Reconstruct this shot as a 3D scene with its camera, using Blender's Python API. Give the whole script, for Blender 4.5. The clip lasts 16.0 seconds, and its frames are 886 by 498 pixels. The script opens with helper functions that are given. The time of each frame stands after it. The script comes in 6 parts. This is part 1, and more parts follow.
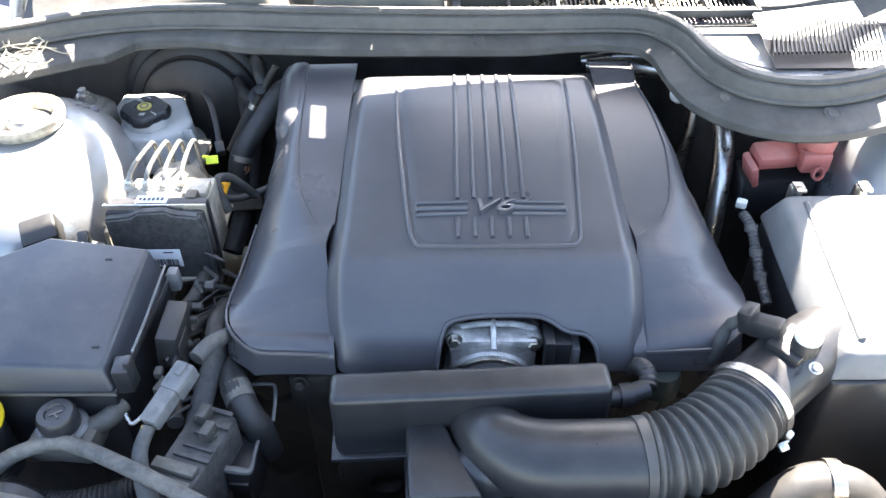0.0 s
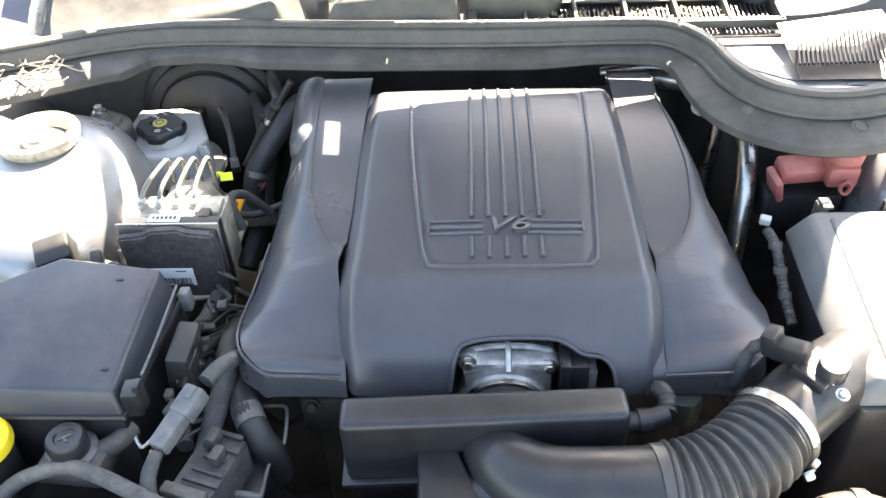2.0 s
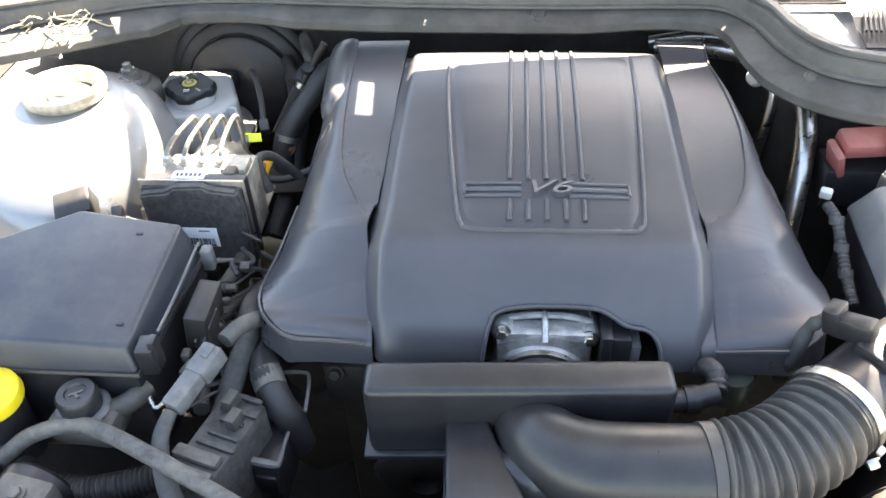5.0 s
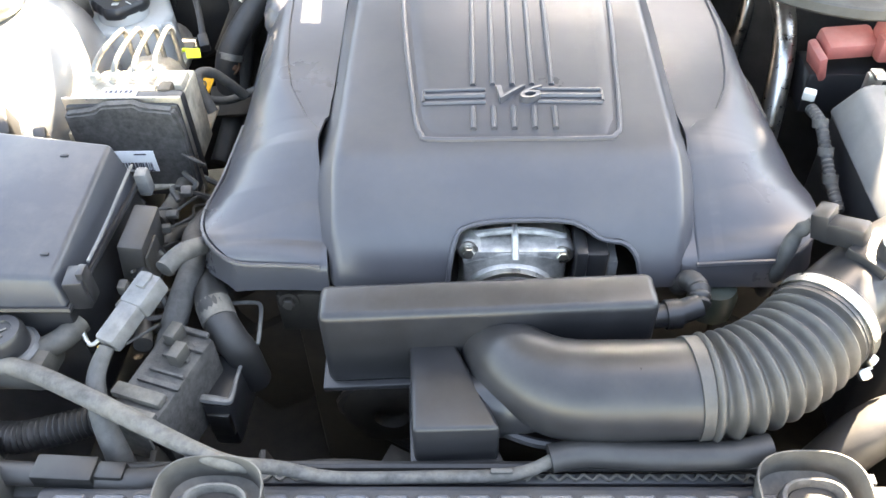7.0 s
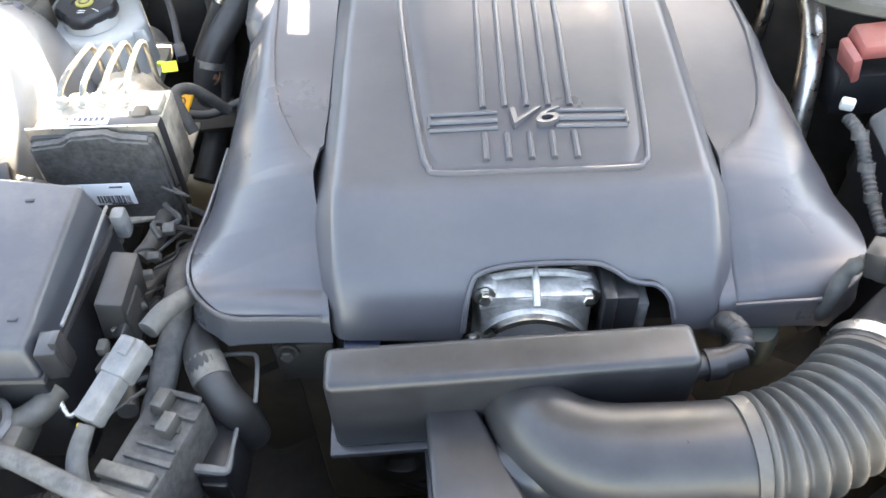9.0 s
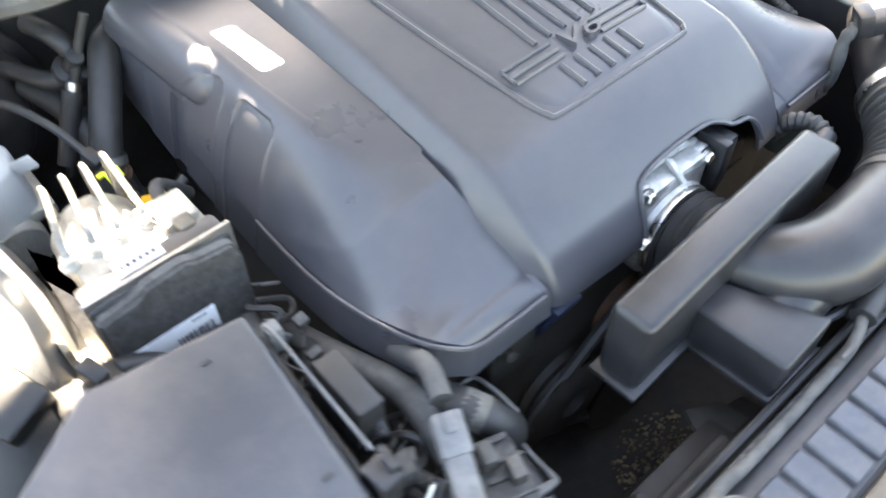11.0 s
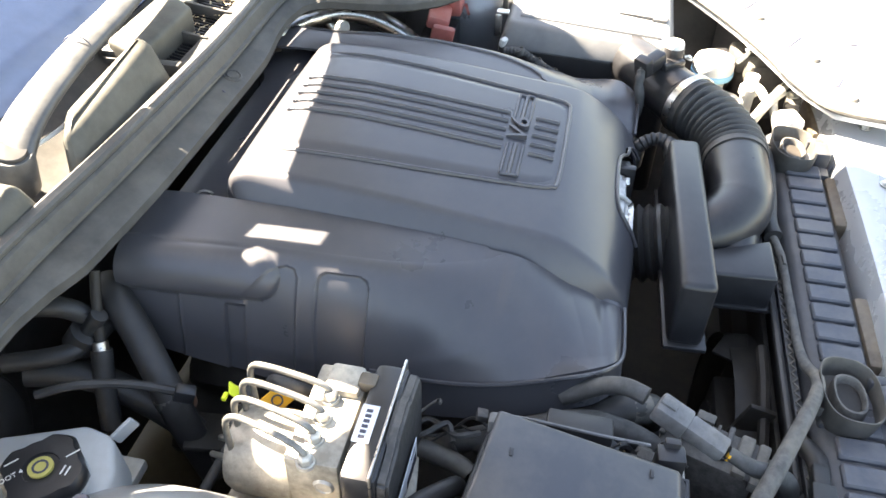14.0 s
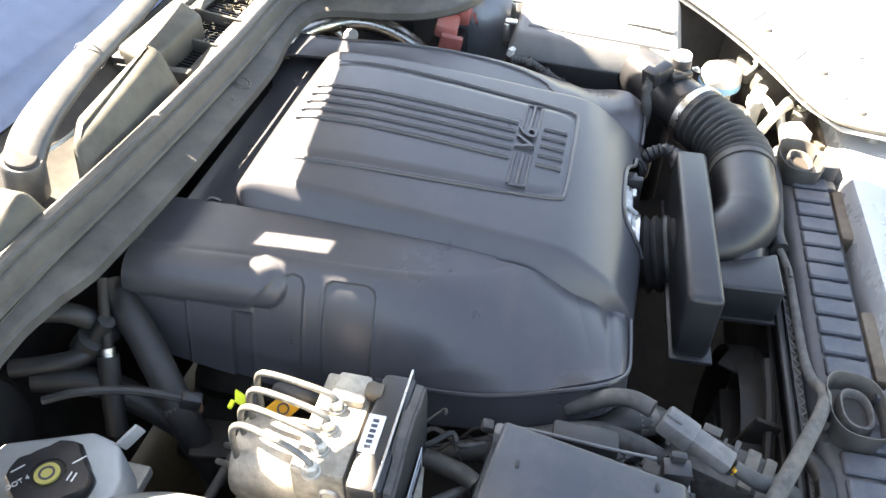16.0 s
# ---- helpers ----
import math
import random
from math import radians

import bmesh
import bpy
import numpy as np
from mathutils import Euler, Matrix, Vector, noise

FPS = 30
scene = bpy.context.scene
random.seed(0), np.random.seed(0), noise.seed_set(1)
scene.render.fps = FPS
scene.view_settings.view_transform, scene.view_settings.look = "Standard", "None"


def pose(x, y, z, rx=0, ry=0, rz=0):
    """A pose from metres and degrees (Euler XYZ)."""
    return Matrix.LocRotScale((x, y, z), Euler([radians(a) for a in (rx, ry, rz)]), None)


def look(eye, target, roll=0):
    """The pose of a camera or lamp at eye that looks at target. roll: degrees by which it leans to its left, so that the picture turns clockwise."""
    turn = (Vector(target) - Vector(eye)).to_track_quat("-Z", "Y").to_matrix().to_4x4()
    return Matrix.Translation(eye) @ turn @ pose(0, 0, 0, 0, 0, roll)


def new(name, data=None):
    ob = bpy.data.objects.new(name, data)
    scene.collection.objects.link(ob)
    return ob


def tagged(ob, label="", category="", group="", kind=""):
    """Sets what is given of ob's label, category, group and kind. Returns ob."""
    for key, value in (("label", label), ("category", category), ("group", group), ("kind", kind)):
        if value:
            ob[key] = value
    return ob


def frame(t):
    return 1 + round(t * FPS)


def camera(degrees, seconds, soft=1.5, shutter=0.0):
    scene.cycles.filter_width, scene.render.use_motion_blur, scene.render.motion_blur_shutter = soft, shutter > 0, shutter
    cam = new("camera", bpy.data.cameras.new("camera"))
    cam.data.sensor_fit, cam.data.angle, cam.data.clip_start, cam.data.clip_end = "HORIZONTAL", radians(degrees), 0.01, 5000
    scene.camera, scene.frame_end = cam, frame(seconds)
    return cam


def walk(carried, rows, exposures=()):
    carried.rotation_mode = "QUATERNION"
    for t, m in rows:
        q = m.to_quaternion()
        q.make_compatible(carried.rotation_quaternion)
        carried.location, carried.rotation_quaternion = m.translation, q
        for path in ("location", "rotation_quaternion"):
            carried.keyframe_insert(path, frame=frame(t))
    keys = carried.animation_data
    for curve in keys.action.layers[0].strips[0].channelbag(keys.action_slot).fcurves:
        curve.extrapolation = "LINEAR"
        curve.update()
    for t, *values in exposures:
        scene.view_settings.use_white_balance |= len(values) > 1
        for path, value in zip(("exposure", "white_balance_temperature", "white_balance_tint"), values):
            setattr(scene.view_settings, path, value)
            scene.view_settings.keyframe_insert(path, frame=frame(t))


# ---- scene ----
cam = camera(57.8, 16.0, shutter=0.5)
PATH = [
    (0, (-0.061, -0.667, 1.408), (-0.065, 0.834, 0.087), -0.6),
    (0.5, (-0.055, -0.664, 1.407), (-0.077, 0.843, 0.092), -1.4),
    (1, (-0.051, -0.659, 1.41), (-0.099, 0.855, 0.104), -2.0),
    (1.5, (-0.049, -0.65, 1.406), (-0.104, 0.865, 0.101), -2.2),
    (2, (-0.049, -0.645, 1.408), (-0.116, 0.865, 0.098), -2.3),
    (2.5, (-0.047, -0.642, 1.408), (-0.124, 0.872, 0.104), -2.3),
    (3, (-0.05, -0.645, 1.408), (-0.134, 0.873, 0.11), -2.2),
    (5.5, (-0.057, -0.623, 1.318), (-0.207, 0.87, -0.004), -2.6),
    (6, (-0.066, -0.612, 1.293), (-0.107, 0.834, -0.089), -0.9),
    (6.5, (-0.062, -0.605, 1.294), (-0.099, 0.81, -0.119), -1.2),
    (7, (-0.055, -0.603, 1.292), (-0.11, 0.806, -0.126), -2.0),
    (7.5, (-0.059, -0.597, 1.29), (-0.115, 0.811, -0.129), -1.6),
    (8, (-0.062, -0.593, 1.295), (-0.114, 0.823, -0.116), -2.0),
    (10.3, (-0.225, -0.409, 1.283), (0.023, 0.782, -0.304), -5.1),
    (10.5, (-0.298, -0.414, 1.287), (0.174, 0.731, -0.283), -3.0),
    (11, (-0.461, -0.353, 1.294), (0.352, 0.603, -0.263), -1.4),
    (11.5, (-0.616, -0.255, 1.309), (0.488, 0.515, -0.17), -1.2),
    (12, (-0.739, -0.182, 1.314), (0.533, 0.358, -0.132), 0.8),
    (12.5, (-0.775, -0.102, 1.327), (0.571, 0.38, -0.071), 1.1),
    (13, (-0.783, -0.064, 1.358), (0.706, 0.175, 0.045), 3.0),
    (13.5, (-0.78, -0.046, 1.363), (0.728, 0.194, 0.071), 2.1),
    (14, (-0.755, -0.071, 1.363), (0.717, 0.224, 0.042), 1.0),
    (14.5, (-0.754, -0.073, 1.366), (0.708, 0.244, 0.039), 0.7),
    (15, (-0.754, -0.072, 1.366), (0.693, 0.27, 0.029), 0.4),
    (15.5, (-0.749, -0.072, 1.368), (0.711, 0.247, 0.039), 0.5),
    (16, (-0.754, -0.067, 1.367), (0.725, 0.238, 0.056), 1.4),
]
walk(cam, [(t, look(eye, target, roll)) for t, eye, target, roll in PATH],
     [(0, 4.04, 7200, 12), (1, 4.09, 8150, 12), (3, 4.06, 8300, 12), (5.5, 4.19, 8600, 12), (6, 4.69, 9000, 12), (7, 4.89, 9200, 12), (10.5, 4.94, 8900, 12), (11.5, 4.44, 8700, 12), (12.5, 3.94, 8400, 12), (13, 3.86, 8400, 12), (16, 3.89, 8500, 12)])

CX = -0.02  # middle of the engine

# ---------- world, sun and exposure ----------
SUN = Vector((0.24, 0.58, 0.78)).normalized()
world = bpy.data.worlds.new("sky")
scene.world = world
world.use_nodes = True
wt = world.node_tree
sky = wt.nodes.new("ShaderNodeTexSky")
sky.sky_type = "NISHITA"
sky.sun_disc = False
sky.sun_elevation = math.asin(SUN.z)
sky.sun_rotation = math.atan2(SUN.x, SUN.y)
wt.links.new(sky.outputs[0], wt.nodes["Background"].inputs[0])
wt.nodes["Background"].inputs[1].default_value = 0.06
lamp = bpy.data.lights.new("sun", "SUN")
lamp.energy, lamp.angle, lamp.color = 5.0, radians(0.53), (1.0, 0.975, 0.94)
sun = new("sun", lamp)
sun.matrix_world = look(SUN * 20, (0, 0, 0.8))


# ---------- materials ----------
def mat(name, color, rough=0.5, metal=0.0, var=0.25, scale=40.0, bump=0.15, grain=600.0, dust=0.0, dust_color=(0.32, 0.28, 0.22), coat=0.0, per_piece=0.0, trans=0.0):
    """Principled surface: fine grain, broad stains, a little relief, dust that lies on upward faces in blotches."""
    m = bpy.data.materials.new(name)
    m.use_nodes = True
    nt = m.node_tree
    b = nt.nodes["Principled BSDF"]
    co = nt.nodes.new("ShaderNodeTexCoord")
    n1 = nt.nodes.new("ShaderNodeTexNoise")
    n1.inputs["Scale"].default_value, n1.inputs["Detail"].default_value, n1.inputs["Roughness"].default_value = scale, 6, 0.65
    n2 = nt.nodes.new("ShaderNodeTexNoise")
    n2.inputs["Scale"].default_value, n2.inputs["Detail"].default_value = grain, 3
    for n in (n1, n2):
        nt.links.new(co.outputs["Object"], n.inputs["Vector"])
    ramp = nt.nodes.new("ShaderNodeValToRGB")
    lo, hi = [max(0.0, c * (1 - var)) for c in color], [min(1.0, c * (1 + var)) for c in color]
    ramp.color_ramp.elements[0].position, ramp.color_ramp.elements[1].position = 0.35, 0.68
    ramp.color_ramp.elements[0].color, ramp.color_ramp.elements[1].color = (*lo, 1), (*hi, 1)
    nt.links.new(n1.outputs["Fac"], ramp.inputs[0])
    last = ramp.outputs[0]
    if per_piece:
        oi = nt.nodes.new("ShaderNodeObjectInfo")
        mul = nt.nodes.new("ShaderNodeMapRange")
        mul.inputs["To Min"].default_value, mul.inputs["To Max"].default_value = 1 - per_piece, 1 + per_piece
        nt.links.new(oi.outputs["Random"], mul.inputs["Value"])
        hsv = nt.nodes.new("ShaderNodeHueSaturation")
        nt.links.new(mul.outputs[0], hsv.inputs["Value"])
        nt.links.new(last, hsv.inputs["Color"])
        last = hsv.outputs[0]
    if dust:
        n3 = nt.nodes.new("ShaderNodeTexNoise")
        n3.inputs["Scale"].default_value, n3.inputs["Detail"].default_value, n3.inputs["Roughness"].default_value = 14, 8, 0.7
        nt.links.new(co.outputs["Object"], n3.inputs["Vector"])
        geo = nt.nodes.new("ShaderNodeNewGeometry")
        sep = nt.nodes.new("ShaderNodeSeparateXYZ")
        nt.links.new(geo.outputs["Normal"], sep.inputs[0])
        up = nt.nodes.new("ShaderNodeMapRange")
        up.inputs["From Min"].default_value, up.inputs["From Max"].default_value = -0.1, 0.9
        nt.links.new(sep.outputs["Z"], up.inputs["Value"])
        sharp = nt.nodes.new("ShaderNodeMapRange")
        sharp.inputs["From Min"].default_value, sharp.inputs["From Max"].default_value, sharp.inputs["To Max"].default_value = 0.41, 0.66, dust
        nt.links.new(n3.outputs["Fac"], sharp.inputs["Value"])
        both = nt.nodes.new("ShaderNodeMath")
        both.operation = "MULTIPLY"
        nt.links.new(up.outputs[0], both.inputs[0])
        nt.links.new(sharp.outputs[0], both.inputs[1])
        mix = nt.nodes.new("ShaderNodeMix")
        mix.data_type = "RGBA"
        nt.links.new(both.outputs[0], mix.inputs[0])
        nt.links.new(last, mix.inputs[6])
        mix.inputs[7].default_value = (*dust_color, 1)
        last = mix.outputs[2]
    nt.links.new(last, b.inputs["Base Color"])
    rr = nt.nodes.new("ShaderNodeMapRange")
    rr.inputs["To Min"].default_value, rr.inputs["To Max"].default_value = max(0.02, rough - 0.12), min(1.0, rough + 0.12)
    nt.links.new(n1.outputs["Fac"], rr.inputs["Value"])
    nt.links.new(rr.outputs[0], b.inputs["Roughness"])
    b.inputs["Metallic"].default_value = metal
    b.inputs["Coat Weight"].default_value = coat
    b.inputs["Coat Roughness"].default_value = 0.08
    b.inputs["Transmission Weight"].default_value = trans
    if bump:
        add = nt.nodes.new("ShaderNodeMath")
        add.operation = "MULTIPLY_ADD"
        add.inputs[1].default_value = 0.35
        nt.links.new(n2.outputs["Fac"], add.inputs[0])
        nt.links.new(n1.outputs["Fac"], add.inputs[2])
        bp = nt.nodes.new("ShaderNodeBump")
        bp.inputs["Strength"].default_value, bp.inputs["Distance"].default_value = bump, 0.001
        nt.links.new(add.outputs[0], bp.inputs["Height"])
        nt.links.new(bp.outputs[0], b.inputs["Normal"])
    return m


COVER = mat("cover_plastic", (0.061, 0.061, 0.069), 0.31, var=0.08, scale=9, bump=0.0, grain=1500, dust=0.05)
PLASTIC = mat("black_plastic", (0.022, 0.022, 0.024), 0.33, var=0.2, bump=0.04, grain=1200, dust=0.035)
BLACK = mat("satin_black_plastic", (0.012, 0.012, 0.012), 0.4, var=0.2, bump=0.1, dust=0.06)
BELLOWS = mat("dusty_bellows_rubber", (0.05, 0.048, 0.046), 0.48, var=0.25, scale=60, bump=0.2, dust=0.07)
ARM = mat("weathered_wiper_paint", (0.075, 0.078, 0.082), 0.42, metal=0.25, var=0.2, scale=60, bump=0.15, dust=0.2)
DUSTY = mat("dusty_plastic", (0.060, 0.057, 0.053), 0.58, var=0.3, bump=0.2, dust=0.45)
RUBBER = mat("rubber", (0.028, 0.027, 0.027), 0.5, var=0.25, bump=0.15, dust=0.05)
SEAL = mat("weathered_rubber", (0.066, 0.064, 0.059), 0.55, var=0.18, scale=90, bump=0.35, dust=0.25, dust_color=(0.25, 0.235, 0.20))
LID = mat("fuse_lid_plastic", (0.036, 0.040, 0.050), 0.34, var=0.10, scale=12, bump=0.03, grain=1600, dust=0.12)
ALU = mat("cast_aluminium", (0.52, 0.51, 0.49), 0.5, metal=0.75, var=0.25, scale=110, bump=0.5, grain=900)
ALU_DULL = mat("oxidised_aluminium", (0.55, 0.53, 0.48), 0.5, metal=0.6, var=0.2, scale=70, bump=0.3, dust=0.25)
STEEL = mat("plated_steel", (0.6, 0.58, 0.54), 0.3, metal=1.0, var=0.15, scale=120, bump=0.15)
PAINT = mat("silver_paint", (0.46, 0.48, 0.50), 0.28, metal=0.35, var=0.06, scale=10, bump=0.03, coat=0.5, dust=0.2)
# dark paint, its base lifted to put veiling haze into the colour
BODY_DARK = mat("underbody_paint_with_haze", (0.05, 0.049, 0.048), 0.6, var=0.4, scale=20, bump=0.3, dust=0.5, dust_color=(0.13, 0.115, 0.095))
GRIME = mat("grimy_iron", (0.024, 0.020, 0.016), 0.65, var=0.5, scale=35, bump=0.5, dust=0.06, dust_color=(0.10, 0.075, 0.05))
RUST = mat("rusty_cast_iron", (0.12, 0.06, 0.035), 0.75, var=0.5, scale=60, bump=0.5)
WHITE_PLASTIC = mat("white_plastic", (0.72, 0.72, 0.68), 0.45, var=0.08, bump=0.08, dust=0.2)
TANK = mat("milky_tank_plastic", (0.48, 0.49, 0.48), 0.45, var=0.08, scale=20, bump=0.08, dust=0.25)
GREY_CONN = mat("grey_connector_plastic", (0.125, 0.127, 0.13), 0.55, var=0.3, scale=70, bump=0.2, dust=0.35)
LOOM = mat("loom_tape", (0.050, 0.050, 0.050), 0.7, var=0.35, scale=90, bump=0.4, dust=0.3, dust_color=(0.28, 0.26, 0.23))
HOSE_GREY = mat("dusty_hose", (0.085, 0.082, 0.077), 0.75, var=0.4, scale=120, bump=0.5, dust=0.42)
RED = mat("red_plastic", (0.50, 0.15, 0.125), 0.5, var=0.15, bump=0.08, dust=0.5, dust_color=(0.5, 0.3, 0.28))
YELLOW = mat("yellow_plastic", (0.85, 0.62, 0.03), 0.45, var=0.08, bump=0.05)
LIME = mat("lime_tag", (0.75, 0.85, 0.05), 0.5, var=0.08, bump=0.05)
FADED = mat("faded_yellow_print", (0.50, 0.43, 0.12), 0.5, var=0.1, bump=0.02)
ORANGE = mat("orange_sticker", (0.9, 0.45, 0.02), 0.5, var=0.08, bump=0.03)
PAPER = mat("label_paper", (0.80, 0.81, 0.82), 0.5, var=0.05, bump=0.03)
INK = mat("ink", (0.06, 0.06, 0.08), 0.5, var=0.1, bump=0.0)
BLUE_INK = mat("blue_ink", (0.10, 0.16, 0.42), 0.5, var=0.1, bump=0.0)
BLUE = mat("blue_plastic", (0.25, 0.55, 0.75), 0.45, var=0.08, bump=0.05)
COWL = mat("sun_bleached_cowl", (0.055, 0.054, 0.051), 0.6, var=0.3, scale=30, bump=0.3, dust=0.14)
OLIVE = mat("faded_olive_cover", (0.070, 0.068, 0.057), 0.6, var=0.3, scale=25, bump=0.3, dust=0.12)
ASPHALT = mat("asphalt", (0.055, 0.053, 0.05), 0.9, var=0.5, scale=60, bump=0.5, grain=300, dust=0.2)
RAD = mat("radiator_tank_plastic", (0.045, 0.048, 0.055), 0.5, var=0.2, bump=0.2, dust=0.15)
CREAM = mat("cream_zinc", (0.42, 0.38, 0.31), 0.45, metal=0.25, var=0.4, scale=55, bump=0.25, dust=0.35)
TOWER = mat("grey_silver_paint", (0.27, 0.28, 0.29), 0.3, metal=0.45, var=0.10, scale=14, bump=0.05, coat=0.4, dust=0.15)
PIPE = mat("dull_plated_pipe", (0.19, 0.185, 0.17), 0.42, metal=0.5, var=0.3, scale=90, bump=0.2)
ROUGH = mat("dirt_crusted_plastic", (0.055, 0.052, 0.05), 0.75, var=0.5, scale=120, bump=0.9, grain=500, dust=0.45, dust_color=(0.22, 0.205, 0.185))
RIBS = mat("radiator_rib_plastic", (0.068, 0.075, 0.09), 0.5, var=0.15, bump=0.15, dust=0.25)
LID_GREY = mat("grey_lid_plastic", (0.14, 0.145, 0.15), 0.5, var=0.12, bump=0.1, dust=0.2)
NAVY = mat("dark_blue_sleeve", (0.02, 0.028, 0.06), 0.4, var=0.3)
# blue base colour stands in for the sky reflected in the glass
GLASS = mat("sky_tinted_windscreen_glass", (0.018, 0.030, 0.062), 0.06, var=0.1, bump=0.0, dust=0.012, coat=0.2)
BROWN = mat("brown_seal_wax", (0.10, 0.075, 0.05), 0.6, var=0.4, scale=50, bump=0.3, dust=0.3)


# ---------- mesh helpers ----------
def finish(bm, smooth=40):
    bmesh.ops.recalc_face_normals(bm, faces=bm.faces)
    for f in bm.faces:
        f.smooth = True
    lim = radians(smooth)
    for e in bm.edges:
        e.smooth = not (len(e.link_faces) == 2 and e.calc_face_angle(0) > lim)


def part(name, bm, material, parent=None, label="", smooth=40):
    """Links a bmesh, in world coordinates, as one mesh under a thing or a part."""
    finish(bm, smooth)
    me = bpy.data.meshes.new(name)
    bm.to_mesh(me)
    bm.free()
    me.materials.append(material)
    ob = new(name, me)
    if parent is not None:
        ob.parent = parent
        ob.matrix_parent_inverse = Matrix.Translation(-parent.location)
    if label:
        ob["label"] = label
    return ob


def thing(name, base, label, category, group="", kind=""):
    ob = new(name)
    ob.empty_display_size = 0.02
    ob.location = base
    return tagged(ob, label, category, group, kind)


def merge(bm, src, m=None):
    if m is not None:
        src.transform(m)
    me = bpy.data.meshes.new("tmp")
    src.to_mesh(me)
    src.free()
    bm.from_mesh(me)
    bpy.data.meshes.remove(me)
    return bm


def box(c, s, bevel=0.002, rot=(0, 0, 0), seg=2, taper=1.0):
    bm = bmesh.new()
    bmesh.ops.create_cube(bm, size=1)
    for v in bm.verts:
        k = taper if v.co.z > 0 else 1.0
        v.co = Vector((v.co.x * s[0] * k, v.co.y * s[1] * k, v.co.z * s[2]))
    if bevel:
        bmesh.ops.bevel(bm, geom=bm.edges[:], offset=bevel, segments=seg, affect="EDGES", profile=0.5)
    bm.transform(pose(*c, *rot))
    return bm


def prism(pts, z0, z1, bevel=0.002, seg=2, top=None):
    """Upright prism over a plan outline; top: another outline for its upper face, with heights if three numbers are given."""
    bm = bmesh.new()
    lo = [bm.verts.new((x, y, z0)) for x, y in pts]
    hi = [bm.verts.new((p[0], p[1], p[2] if len(p) > 2 else z1)) for p in (top or pts)]
    n = len(pts)
    bm.faces.new(lo[::-1])
    bm.faces.new(hi)
    for i in range(n):
        bm.faces.new((lo[i], lo[(i + 1) % n], hi[(i + 1) % n], hi[i]))
    bmesh.ops.recalc_face_normals(bm, faces=bm.faces)
    if bevel:
        bmesh.ops.bevel(bm, geom=bm.edges[:], offset=bevel, segments=seg, affect="EDGES", profile=0.5)
    return bm


def spline(pts, per=8):
    """Points of a smooth curve through pts."""
    P = [Vector(p) for p in pts]
    if len(P) == 2:
        return [P[0].lerp(P[1], i / per) for i in range(per + 1)]
    out = []
    for i in range(len(P) - 1):
        a, b, c, d = P[max(i - 1, 0)], P[i], P[i + 1], P[min(i + 2, len(P) - 1)]
        for k in range(per):
            t = k / per
            out.append(0.5 * (2 * b + (c - a) * t + (2 * a - 5 * b + 4 * c - d) * t * t + (3 * b - a - 3 * c + d) * t ** 3))
    return out + [P[-1]]


def tube(pts, r, n=12, per=8, cap=True, radius=None, flat=1.0):
    """A tube of radius r along a smooth curve; radius: a function of the way along, 0 to 1."""
    bm = bmesh.new()
    C = spline(pts, per)
    length = [0.0]
    for a, b in zip(C, C[1:]):
        length.append(length[-1] + (b - a).length)
    t0 = (C[1] - C[0]).normalized()
    side = t0.cross(Vector((0, 0, 1)))
    if side.length < 0.1:
        side = t0.cross(Vector((0, 1, 0)))
    side.normalize()
    rings = []
    for i, p in enumerate(C):
        t = (C[min(i + 1, len(C) - 1)] - C[max(i - 1, 0)]).normalized()
        side = (side - t * side.dot(t)).normalized()
        up = side.cross(t)
        rr = radius(length[i] / length[-1]) if radius else r
        rings.append([bm.verts.new(p + rr * (math.cos(a) * side + flat * math.sin(a) * up)) for a in (2 * math.pi * k / n for k in range(n))])
    for a, b in zip(rings, rings[1:]):
        for k in range(n):
            bm.faces.new((a[k], a[(k + 1) % n], b[(k + 1) % n], b[k]))
    if cap:
        bm.faces.new(rings[0][::-1])
        bm.faces.new(rings[-1])
    return bm


def lathe(profile, at, axis=(0, 0, 1), n=32):
    """A turned solid: (radius, height) rows along an axis from at."""
    bm = bmesh.new()
    rings = []
    for r, h in profile:
        if r < 1e-6:
            rings.append([bm.verts.new((0, 0, h))])
        else:
            rings.append([bm.verts.new((r * math.cos(2 * math.pi * k / n), r * math.sin(2 * math.pi * k / n), h)) for k in range(n)])
    for a, b in zip(rings, rings[1:]):
        for k in range(n):
            j = (k + 1) % n
            if len(a) == 1 and len(b) > 1:
                bm.faces.new((a[0], b[k], b[j]))
            elif len(b) == 1 and len(a) > 1:
                bm.faces.new((a[k], a[j], b[0]))
            elif len(a) > 1:
                bm.faces.new((a[k], a[j], b[j], b[k]))
    bm.transform(Matrix.Translation(at) @ Vector((0, 0, 1)).rotation_difference(Vector(axis)).to_matrix().to_4x4())
    return bm


def bolt(at, axis=(0, 0, 1), r=0.006, h=0.005):
    bm = lathe([(0, 0), (r * 1.5, 0), (r * 1.5, h * 0.25), (r, h * 0.25)], at, axis, 18)
    return merge(bm, lathe([(r, h * 0.2), (r, h * 0.85), (r * 0.8, h), (0, h)], at, axis, 6))


def sheet(grid):
    """A surface through rows of points."""
    bm = bmesh.new()
    V = [[bm.verts.new(p) for p in row] for row in grid]
    for a, b in zip(V, V[1:]):
        for i in range(len(a) - 1):
            bm.faces.new((a[i], a[i + 1], b[i + 1], b[i]))
    return bm


